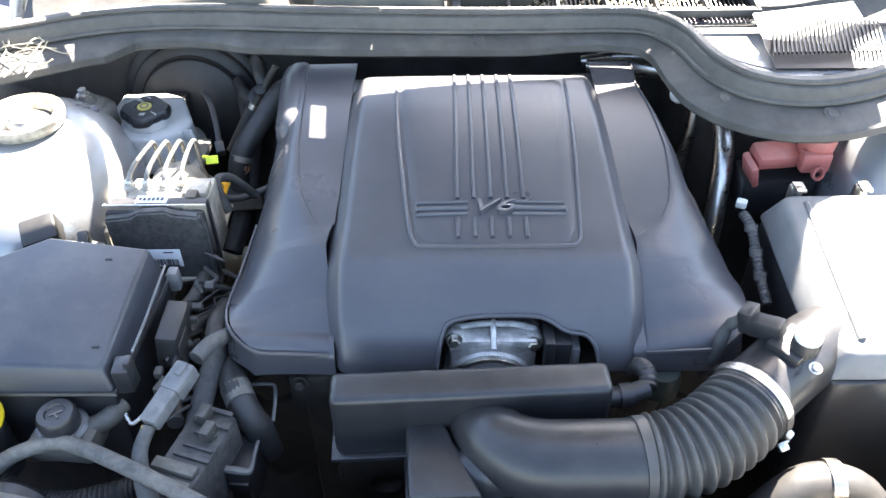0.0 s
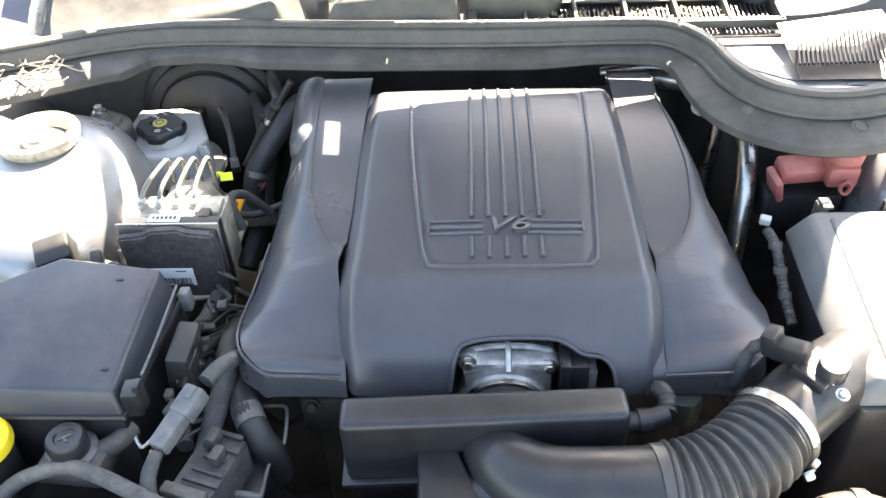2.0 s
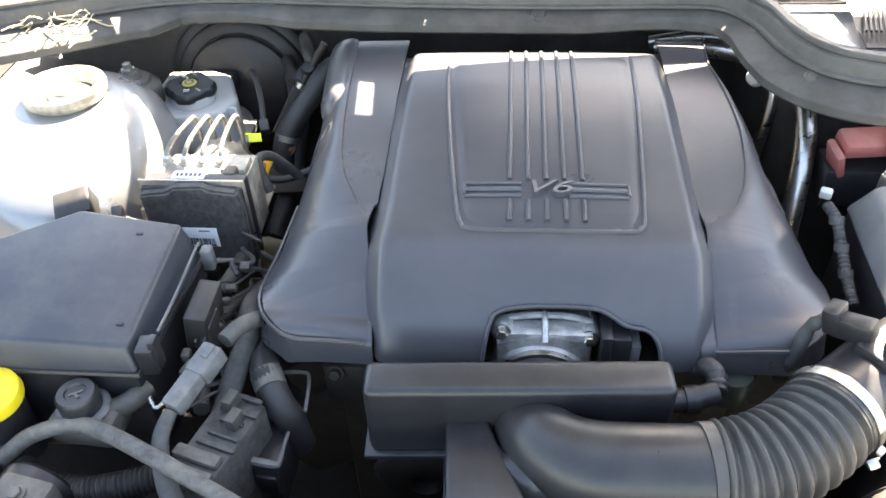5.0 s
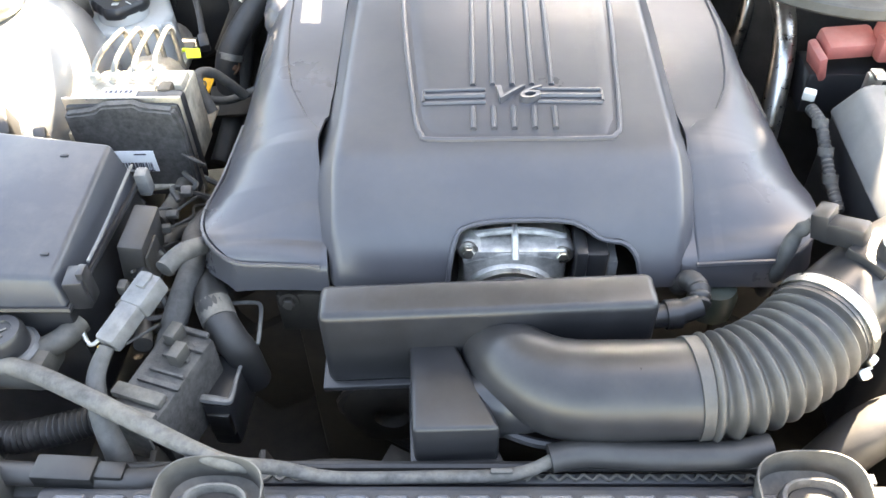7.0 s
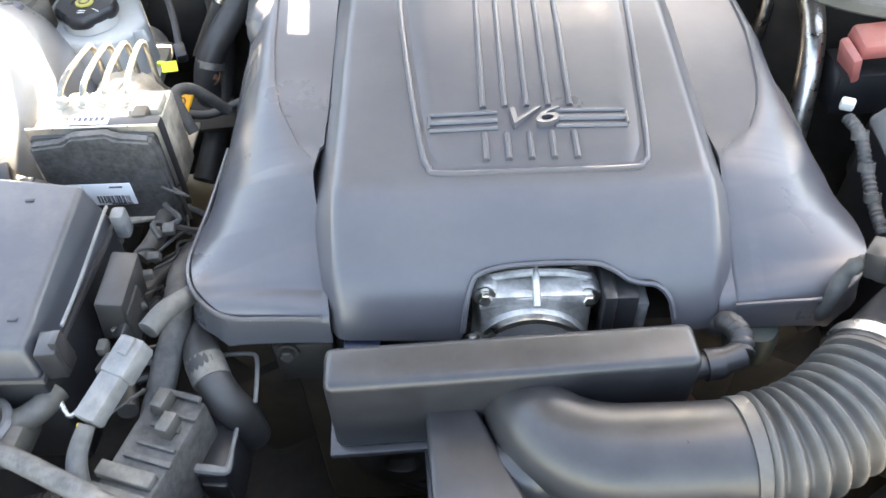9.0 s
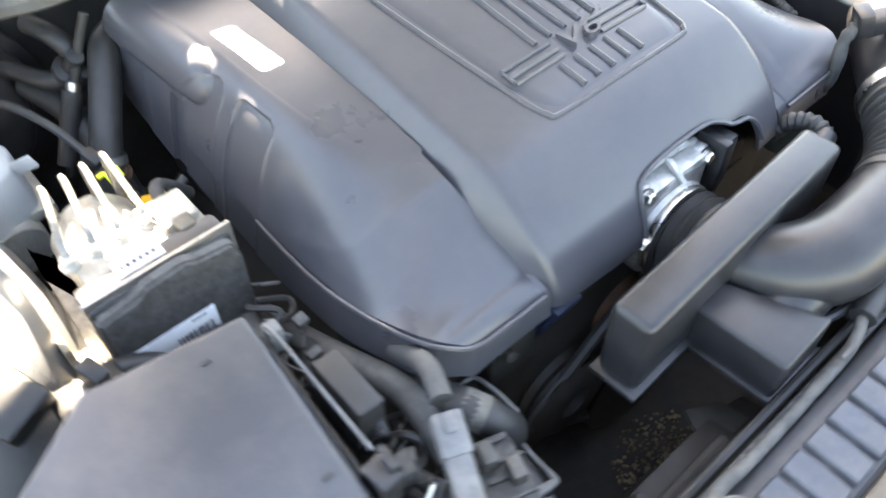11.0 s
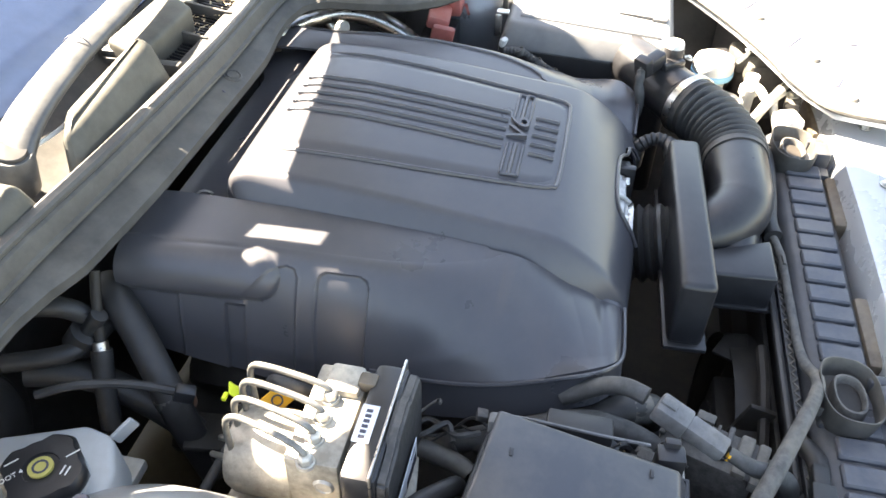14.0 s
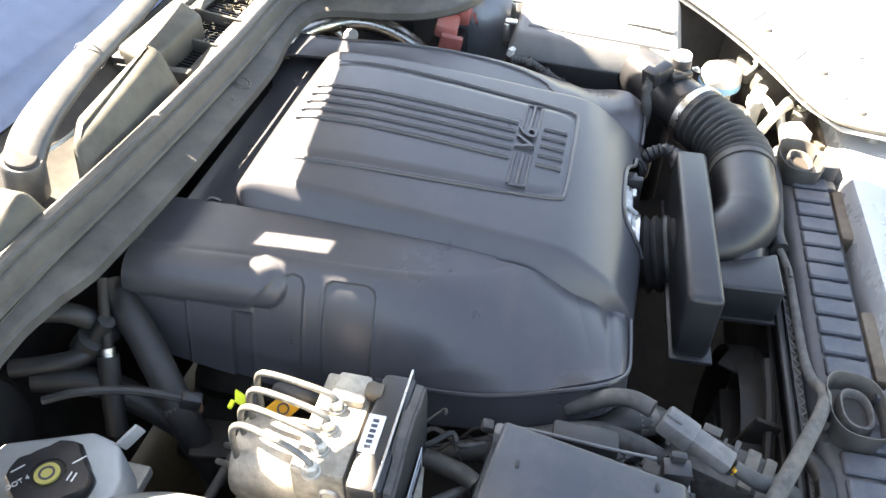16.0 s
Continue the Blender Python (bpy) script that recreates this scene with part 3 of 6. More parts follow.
        side = part("side_cover", thicken(sheet(g), 0.003), COVER, t)
        # moulded ridge along the lower edge
        ridge = [Vector(p) for p in ((-0.2905, 0.09, 0.782), (-0.292, 0.05, 0.783), (-0.2925, 0.0, 0.788), (-0.2915, -0.04, 0.798), (-0.288, -0.08, 0.811), (-0.281, -0.108, 0.8165), (-0.268, -0.127, 0.815), (-0.248, -0.1375, 0.8085), (-0.215, -0.1385, 0.8065), (-0.178, -0.1375, 0.803))]
        if s < 0:
            ridge = [Vector((2 * CX - p.x, p.y, p.z)) for p in ridge]
        part("ridge", tube(ridge, 0.0020, 6, 4), COVER, side)
    # dark tube in the far side cover, coloured as the shade of an access opening
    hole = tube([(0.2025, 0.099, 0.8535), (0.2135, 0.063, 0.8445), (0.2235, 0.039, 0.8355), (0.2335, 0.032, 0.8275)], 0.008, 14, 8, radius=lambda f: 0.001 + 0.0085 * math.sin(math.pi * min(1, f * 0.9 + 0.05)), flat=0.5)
    part("opening_shade", hole, GRIME, t, "dark inlay for the shade of an access opening")
    apron = sheet([[(x, y + 0.012 * (x > 0.1), z) for x in [-0.225 + 0.43 * i / 16 for i in range(17)]] for y, z in ((0.255, 0.852), (0.285, 0.851), (0.318, 0.848), (0.338, 0.842), (0.345, 0.825))])
    part("rear_apron", thicken(apron, 0.003), COVER, t)
    part("moulded_hook", tube([(-0.160, 0.312, 0.8505), (-0.149, 0.308, 0.8505), (-0.151, 0.296, 0.8505), (-0.158, 0.298, 0.8505)], 0.0012, 6, 4), STEEL, t)
    # raised panel on the crown with its ribs, bar and lettering
    panel = []
    for j in range(29):
        y = 0.250 - 0.302 * j / 28
        f = j / 28
        xl, xr = -0.117 + 0.026 * f ** 1.4, 0.090 - 0.015 * f ** 1.4
        if j > 26:
            xl, xr = xl + 0.004 * (j - 26), xr - 0.004 * (j - 26)
        row = []
        for i in range(25):
            x = xl + (xr - xl) * i / 24
            low = 0.003 if i in (0, 24) or j in (0, 28) else 0.0
            row.append((x, y, crown_z(x, y) + 0.0022 - low))
        panel.append(row)
    plate = part("raised_panel", thicken(sheet(panel), 0.001), COVER, t)
    rim = [(x, y, crown_z(x, y) + 0.0006) for x, y in ((-0.119, 0.248), (-0.1185, 0.2), (-0.1145, 0.13), (-0.107, 0.05), (-0.097, -0.03), (-0.092, -0.048), (-0.082, -0.0545), (-0.01, -0.0555), (0.062, -0.0545), (0.074, -0.050), (0.079, -0.035), (0.085, 0.05), (0.0895, 0.13), (0.0915, 0.2), (0.092, 0.248))]
    part("panel_edge", tube(rim, 0.0024, 8, 4), COVER, t)
    for i in range(5):
        x = -0.047 + 0.0176 * i
        for y0, y1, nm in ((0.246, 0.010, "rib"), (-0.019, -0.046, "short_rib")):
            ys = [y0 + (y1 - y0) * k / 10 for k in range(11)]
            part(nm, tube([(x, y, crown_z(x, y) + 0.0028) for y in ys], 0.0026, 8, 1), COVER, plate)
    for x0, x1 in ((-0.091, -0.036), (0.010, 0.067)):
        for y, r in ((0.0045, 0.0019), (-0.004, 0.0027), (-0.0125, 0.0019)):
            part("emblem_bar", tube([(x0, y, crown_z(x0, y) + 0.003), (x1, y, crown_z(x1, y) + 0.003)], r, 6, 3), COVER, plate)
        xe = x0 if x0 < -0.05 else x1
        part("emblem_end", tube([(xe, 0.004, crown_z(xe, 0) + 0.003), (xe, -0.012, crown_z(xe, 0) + 0.003)], 0.0016, 6, 3), COVER, plate)
    words("V6", 0.037, 0.0035, Matrix.Translation((-0.0125, -0.0045, crown_z(-0.012, -0.005) + 0.0035)) @ Matrix.Rotation(radians(-3), 4, "X") @ Matrix.Diagonal((1.15, 0.85, 1, 1)), COVER, plate, shear=0.35)


def throttle_body():
    t = thing("throttle_body", (-0.015, -0.12, 0.72), "bare cast aluminium throttle body in the cover's opening", "throttle body")
    b = box((-0.013, -0.106, 0.778), (0.088, 0.05, 0.070), 0.005)
    merge(b, lathe([(0.0, 0), (0.046, 0), (0.047, 0.004), (0.047, 0.05), (0.044, 0.054), (0, 0.054)], (-0.016, -0.085, 0.752), (0, -1, 0), 36))
    part("housing", b, ALU, t)
    for dz, y in ((0.818, -0.112), (0.806, -0.128)):
        part("cast_rib", tube([(-0.056, y, dz - 0.006), (-0.035, y, dz), (-0.012, y, dz + 0.002), (0.012, y, dz), (0.03, y, dz - 0.006)], 0.0035, 8, 4), ALU, t)
    part("cast_rib", tube([(-0.013, -0.09, 0.818), (-0.013, -0.115, 0.821), (-0.013, -0.136, 0.808)], 0.003, 8, 4), ALU, t)
    for x, z in ((-0.052, 0.803), (0.027, 0.797)):
        part("mount_lug", lathe([(0, 0), (0.011, 0), (0.011, 0.03), (0.008, 0.034), (0, 0.034)], (x, -0.095, z), (0, -0.94, 0.25), 16), ALU, t)
        part("bolt", bolt((x, -0.127, z + 0.009), (0, -0.94, 0.25), 0.0055, 0.008), STEEL, t)
    part("bolt", bolt((-0.062, -0.138, 0.772), (0, -1, 0.1), 0.0055, 0.008), STEEL, t)
    part("bore_ring", lathe([(0.040, 0), (0.045, 0), (0.046, 0.004), (0.045, 0.008), (0.040, 0.008), (0.040, 0)], (-0.016, -0.139, 0.753), (0, -1, 0.12), 40), STEEL, t, "polished steel ring")
    act = box((0.052, -0.112, 0.782), (0.028, 0.045, 0.06), 0.004)
    merge(act, box((0.042, -0.125, 0.79), (0.010, 0.03, 0.058), 0.002))
    part("actuator", act, PLASTIC, t, "black plastic throttle actuator")
    part("actuator_cap", box((0.070, -0.112, 0.775), (0.010, 0.038, 0.05), 0.003), GREY_CONN, t)


def intake():
    t = thing("air_intake", (0.05, -0.24, 0.74), "black plastic air intake duct with resonator and ribbed bellows", "air intake")
    rot = (0, 0, 2.6)
    r = box((-0.038, -0.198, 0.7945), (0.258, 0.036, 0.083), 0.007, rot, 3)
    part("resonator", r, PLASTIC, t)
    part("resonator_lip", box((-0.038, -0.199, 0.752), (0.268, 0.044, 0.006), 0.002, rot), PLASTIC, t)
    part("coupling_hose", tube([(-0.016, -0.142, 0.751), (-0.016, -0.16, 0.755), (-0.016, -0.195, 0.765)], 0.04, 28, 10, radius=lambda f: 0.043 + 0.0035 * math.sin(f * 28)), RUBBER, t)
    ib = prism([(-0.099, -0.214), (-0.064, -0.212), (-0.030, -0.291), (-0.094, -0.293)][::-1], 0.752, 0.797, 0.004, 3)
    part("inlet_box", ib, PLASTIC, t)
    part("inlet_lip", prism([(-0.102, -0.211), (-0.062, -0.209), (-0.026, -0.294), (-0.097, -0.296)][::-1], 0.749, 0.754, 0.0015), PLASTIC, t)
    duct = tube([(-0.03, -0.196, 0.785), (-0.026, -0.215, 0.788), (-0.012, -0.240, 0.795), (0.015, -0.257, 0.798), (0.05, -0.261, 0.80), (0.112, -0.260, 0.80)], 0.037, 32, 8, radius=lambda f: 0.030 + 0.007 * min(1, f * 2.2))
    merge(duct, tube([(-0.066, -0.25, 0.766), (-0.035, -0.255, 0.774), (0.01, -0.257, 0.792)], 0.026, 24, 6))
    part("elbow_duct", duct, PLASTIC, t)
    part("duct_flange", tube([(-0.045, -0.268, 0.770), (-0.01, -0.284, 0.769), (0.02, -0.289, 0.769), (0.065, -0.291, 0.770), (0.11, -0.290, 0.771)], 0.004, 8, 6), PLASTIC, t)
    bell = tube([(0.106, -0.260, 0.80), (0.135, -0.257, 0.801), (0.165, -0.246, 0.803), (0.193, -0.228, 0.806), (0.217, -0.206, 0.808)], 0.04, 40, 40, radius=lambda f: 0.0375 + (0.0035 * (math.sin(2 * math.pi * (f - 0.08) * 9.0 / 0.84) if 0.08 < f < 0.92 else 0.35)) + 0.001 * (f > 0.92))
    part("bellows", bell, BELLOWS, t, "ribbed black rubber bellows")
    d = Vector((0.024, 0.022, 0.002)).normalized()
    clamp = lathe([(0.0405, -0.005), (0.0418, -0.005), (0.0418, 0.005), (0.0405, 0.005), (0.0405, -0.005)], (0.2195, -0.204, 0.808), d, 40)
    cl = part("hose_clamp", clamp, STEEL, t, "bright steel hose clamp")
    part("clamp_screw", merge(box((0.2465, -0.229, 0.796), (0.016, 0.010, 0.012), 0.002, (0, 20, -45)), bolt((0.244, -0.236, 0.790), (0.3, -0.8, -0.4), 0.005, 0.008)), STEEL, cl)
    maf = tube([(0.212, -0.211, 0.808), (0.235, -0.190, 0.809), (0.262, -0.168, 0.810), (0.30, -0.140, 0.810), (0.335, -0.12, 0.808)], 0.036, 32, 8, radius=lambda f: 0.040 if f < 0.12 else 0.036)
    part("sensor_tube", maf, PLASTIC, t)
    se = part("air_flow_sensor", merge(box((0.262, -0.168, 0.846), (0.040, 0.034, 0.012), 0.003, (0, 0, 38)), lathe([(0, 0.0), (0.013, 0), (0.013, 0.012), (0.011, 0.016), (0, 0.017)], (0.268, -0.176, 0.850), (0, 0, 1), 20)), PLASTIC, t)
    part("sensor_cap", lathe([(0.0, 0.004), (0.010, 0.003), (0.012, 0.0), (0.012, -0.006)], (0.268, -0.176, 0.869), (0, 0, 1), 20), WHITE_PLASTIC, se)
    part("sensor_plug", merge(box((0.240, -0.150, 0.852), (0.034, 0.018, 0.02), 0.003, (0, 15, 140)), box((0.228, -0.138, 0.852), (0.014, 0.022, 0.024), 0.002, (0, 15, 140))), PLASTIC, se)
    part("sensor_cable", tube([(0.225, -0.137, 0.85), (0.212, -0.135, 0.835), (0.206, -0.14, 0.80), (0.21, -0.12, 0.75)], 0.006, 10, 8, radius=lambda f: 0.006 + 0.0008 * math.sin(f * 160)), LOOM, se)
    part("sensor_screw", bolt((0.272, -0.197, 0.847), (0, -0.3, 0.9), 0.004, 0.004), STEEL, se)


def breather():
    t = thing("breather_hose", (0.11, -0.17, 0.76), "black breather hose with quick connector beside the resonator", "hose")
    part("connector", merge(tube([(0.085, -0.188, 0.795), (0.11, -0.186, 0.797), (0.132, -0.180, 0.80)], 0.010, 16, 6), lathe([(0, 0), (0.012, 0), (0.012, 0.012), (0, 0.012)], (0.104, -0.187, 0.797), (1, 0.1, 0.05), 16)), PLASTIC, t)
    part("hose", tube([(0.132, -0.180, 0.80), (0.134, -0.165, 0.803), (0.131, -0.148, 0.795), (0.128, -0.135, 0.775)], 0.009, 14, 10, radius=lambda f: 0.0085 + 0.001 * math.sin(f * 60)), RUBBER, t)
    g = lathe([(0, 0), (0.02, 0), (0.021, 0.02), (0.018, 0.03), (0, 0.031)], (0.160, -0.135, 0.745), (0, 0, 1), 20)
    tagged(part("coolant_fitting", g, mat("dull_green_plastic", (0.045, 0.055, 0.045), 0.4, var=0.2)), "dull green coolant fitting under the cover", "fitting")


def engine_block():
    t = thing("engine_block", (CX, 0.08, 0.42), "grimy dark engine block below the plastic cover", "engine")
    b = box((CX, 0.10, 0.60), (0.40, 0.44, 0.32), 0.02)
    merge(b, box((CX, 0.06, 0.735), (0.30, 0.36, 0.06), 0.015))
    part("block", b, GRIME, t)
    for s in (-1, 1):
        part("rocker_cover", box((CX + s * 0.19, 0.10, 0.70), (0.13, 0.40, 0.10), 0.02, (0, s * 32, 0)), GRIME, t)
        part("cylinder_head", box((CX + s * 0.225, 0.10, 0.62), (0.12, 0.42, 0.12), 0.01, (0, s * 32, 0)), GRIME, t)
    for x, z, r in ((0.0, 0.50, 0.085), (-0.13, 0.60, 0.05), (0.10, 0.63, 0.045), (-0.05, 0.66, 0.035)):
        part("pulley", lathe([(0, 0.01), (r * 0.3, 0.012), (r * 0.35, 0.0), (r * 0.8, 0.0), (r, 0.008), (r * 0.94, 0.013), (r, 0.018), (r * 0.94, 0.023), (r, 0.03), (0, 0.03)], (x, -0.155, z), (0, 1, 0), 32), RUST if r < 0.05 else GRIME, t)
    part("drive_belt", tube([(-0.085, -0.142, 0.50), (-0.18, -0.142, 0.60), (-0.13, -0.142, 0.65), (-0.05, -0.142, 0.70), (0.10, -0.142, 0.675), (0.145, -0.142, 0.62), (0.085, -0.142, 0.50), (0, -0.142, 0.415)], 0.006, 8, 6), RUBBER, t)
    part("timing_cover", box((CX, -0.11, 0.62), (0.30, 0.03, 0.24), 0.012), GRIME, t)
    part("bracket", merge(box((-0.20, -0.125, 0.735), (0.05, 0.012, 0.05), 0.003), bolt((-0.212, -0.133, 0.755), (0, -1, 0.2), 0.006, 0.008)), GRIME, t)
    part("bracket", box((-0.15, -0.128, 0.742), (0.03, 0.01, 0.06), 0.003, (20, 0, 0)), NAVY, t)
    part("loop_bracket", tube([(-0.268, -0.166, 0.745), (-0.272, -0.145, 0.745), (-0.272, -0.131, 0.745), (-0.266, -0.127, 0.745), (-0.247, -0.1265, 0.745), (-0.240, -0.131, 0.745), (-0.237, -0.150, 0.745), (-0.236, -0.172, 0.742)], 0.0019, 8, 5), GREY_CONN, t)


# ---------- car's near side: fuse box, brakes, strut tower ----------
def fuse_box():
    t = thing("fuse_box", (-0.43, -0.10, 0.72), "black plastic fuse box with chamfered sloping lid", "fuse box")
    top = [(-0.368, -0.040, 0.861), (-0.474, -0.026, 0.866), (-0.545, -0.075, 0.866), (-0.545, -0.180, 0.845), (-0.379, -0.182, 0.839)]
    rim = [(-0.360, -0.033), (-0.474, -0.018), (-0.553, -0.072), (-0.553, -0.190), (-0.371, -0.192)]
    part("lid", prism(rim, 0.812, 0.86, 0.004, 3, top), LID, t)
    base = [(x * 0.985 - 0.007, y * 0.985 - 0.002) for x, y in rim]
    part("base", prism(base, 0.70, 0.812, 0.003), PLASTIC, t)
    lipline = [(p[0] + 0.001 * (1 if p[0] > -0.45 else -1), p[1], 0.8125) for p in rim]
    part("lid_lip", tube(lipline[:2] + [lipline[1], lipline[2], lipline[3], lipline[4], lipline[0]], 0.003, 6, 1), PLASTIC, t)
    la = part("latch", merge(box((-0.363, -0.176, 0.822), (0.016, 0.022, 0.03), 0.002, (0, 0, 5)), box((-0.356, -0.176, 0.826), (0.006, 0.012, 0.034), 0.001)), PLASTIC, t)
    part("latch_wire", tube([(-0.358, -0.16, 0.835), (-0.357, -0.12, 0.835), (-0.356, -0.06, 0.838), (-0.357, -0.04, 0.836)], 0.0015, 6, 6), GREY_CONN, la)
    part("latch", box((-0.352, -0.038, 0.815), (0.012, 0.014, 0.026), 0.003), GREY_CONN, t, "plated steel latch")
    part("side_relay", merge(box((-0.340, -0.105, 0.80), (0.022, 0.055, 0.045), 0.003, (0, 8, 0)), box((-0.330, -0.115, 0.79), (0.008, 0.03, 0.035), 0.002)), RUBBER, t)
    for x, y in ((-0.405, -0.055), (-0.39, -0.16), (-0.445, -0.108)):
        z = 0.8625 + (y + 0.04) * 0.155
        part("moulded_mark", box((x, y, z), (0.007, 0.003, 0.0012), 0.0004, (8, 0, 0)), PLASTIC, t)


def brake_reservoir():
    t = thing("brake_fluid_reservoir", (-0.45, 0.30, 0.74), "milky plastic brake fluid reservoir with black screw cap", "reservoir")
    out = [(-0.540, 0.290), (-0.500, 0.250), (-0.452, 0.252), (-0.418, 0.272), (-0.412, 0.300), (-0.440, 0.368), (-0.470, 0.382), (-0.535, 0.378)]
    topo = [(x * 0.97 - 0.014, y * 0.97 + 0.010) for x, y in out]
    part("tank", prism(out, 0.742, 0.801, 0.006, 3, topo), TANK, t)
    part("neck", lathe([(0.0, 0.0), (0.030, 0.0), (0.030, 0.012), (0, 0.012)], (-0.474, 0.297, 0.802), (0, 0, 1), 28), TANK, t)
    bm = bmesh.new()
    n = 48
    prev = None
    for r, h in ((0.031, 0.0), (0.032, 0.002), (0.032, 0.010), (0.029, 0.014), (0.014, 0.0145), (0.0135, 0.013), (0.0, 0.013)):
        ring = [bm.verts.new(((r + (0.0022 * math.copysign(min(1, abs(2 * math.cos(4 * a))), math.cos(4 * a)) if r > 0.025 else 0)) * math.cos(a), (r + (0.0022 * math.copysign(min(1, abs(2 * math.cos(4 * a))), math.cos(4 * a)) if r > 0.025 else 0)) * math.sin(a), h)) for a in (2 * math.pi * k / n for k in range(n))] if r else [bm.verts.new((0, 0, h))]
        if prev:
            for k in range(n):
                j = (k + 1) % n
                bm.faces.new((prev[k], prev[j], ring[j], ring[k]) if len(ring) > 1 else (prev[k], prev[j], ring[0]))
        prev = ring
    at = Vector((-0.474, 0.297, 0.812))
    bm.transform(Matrix.Translation(at))
    cap = part("cap", bm, PLASTIC, t, "black lobed screw cap with yellow symbol")
    part("symbol", lathe([(0.0, 0.0012), (0.0095, 0.0012), (0.0095, -0.001)], at + Vector((0, 0, 0.0145)), (0, 0, 1), 28), FADED, cap)
    part("symbol_ring", lathe([(0.0045, 0.0), (0.0062, 0.0), (0.0062, 0.001), (0.0045, 0.001), (0.0045, 0)], at + Vector((0, 0, 0.0152)), (0, 0, 1), 24), INK, cap)
    words("DOT 4", 0.0060, 0.0003, Matrix.Translation(at + Vector((-0.0125, 0.0170, 0.0150))) @ Matrix.Rotation(radians(-38), 4, "Z"), WHITE_PLASTIC, cap)
    for x, y, r in ((-0.001, 0.0245, -38), (0.017, -0.017, -38)):
        part("print_bar", box((at.x + x, at.y + y, at.z + 0.0146), (0.011, 0.0012, 0.0004), 0, (0, 0, r)), WHITE_PLASTIC, cap)
    part("print_mark", merge(box((at.x + 0.002, at.y - 0.0175, at.z + 0.0146), (0.008, 0.0012, 0.0004), 0), box((at.x + 0.002, at.y - 0.0215, at.z + 0.0146), (0.008, 0.0012, 0.0004), 0)), WHITE_PLASTIC, cap)
    part("tab", box((-0.412, 0.268, 0.799), (0.022, 0.004, 0.014), 0.0015, (0, -22, -35)), TANK, t)
    part("level_sensor", box((-0.47, 0.392, 0.775), (0.05, 0.022, 0.03), 0.003), PLASTIC, t)
    mc = tagged(part("brake_master_cylinder", merge(tube([(-0.45, 0.25, 0.725), (-0.45, 0.37, 0.725)], 0.026, 24, 2), box((-0.45, 0.30, 0.742), (0.09, 0.07, 0.012), 0.002)), ALU_DULL), "cast aluminium brake master cylinder under the reservoir", "master cylinder")


def brake_booster():
    t = thing("brake_booster", (-0.43, 0.42, 0.70), "round black steel brake booster against the firewall", "brake booster")
    c = (-0.446, 0.45, 0.748)
    part("shell", lathe([(0.0, 0.046), (0.050, 0.046), (0.056, 0.043), (0.072, 0.041), (0.078, 0.038), (0.080, 0.031), (0.092, 0.029), (0.098, 0.025), (0.100, 0.018), (0.108, 0.016), (0.112, 0.012), (0.112, 0.004), (0.106, 0.0), (0.104, -0.04), (0, -0.04)], c, (0.03, -1, 0.12), 64), RUBBER, t)
    part("crimp_ring", lathe([(0.0795, 0.032), (0.082, 0.034), (0.0835, 0.032), (0.082, 0.029)], c, (0.03, -1, 0.12), 56), RUBBER, t)
    part("vacuum_hose", tube([(-0.37, 0.41, 0.80), (-0.345, 0.36, 0.80), (-0.31, 0.345, 0.80), (-0.27, 0.345, 0.80)], 0.009, 14, 8), RUBBER, t)
    part("vacuum_valve", merge(lathe([(0, 0), (0.016, 0), (0.016, 0.02), (0.008, 0.022), (0.008, 0.045), (0, 0.046)], (-0.33, 0.36, 0.795), (0.2, -0.5, 0.7), 20), tube([(-0.335, 0.40, 0.84), (-0.325, 0.37, 0.838), (-0.315, 0.35, 0.82)], 0.010, 12, 6)), RUBBER, t)
    wl = thing("sensor_lead", (-0.36, 0.26, 0.78), "black lead and plug beside the brake reservoir", "cable")
    part("lead", tube([(-0.405, 0.35, 0.815), (-0.39, 0.32, 0.818), (-0.375, 0.28, 0.812), (-0.365, 0.245, 0.800)], 0.004, 8, 8), RUBBER, wl)
    part("plug", box((-0.363, 0.238, 0.796), (0.012, 0.018, 0.014), 0.002, (25, 0, 20)), PLASTIC, wl)



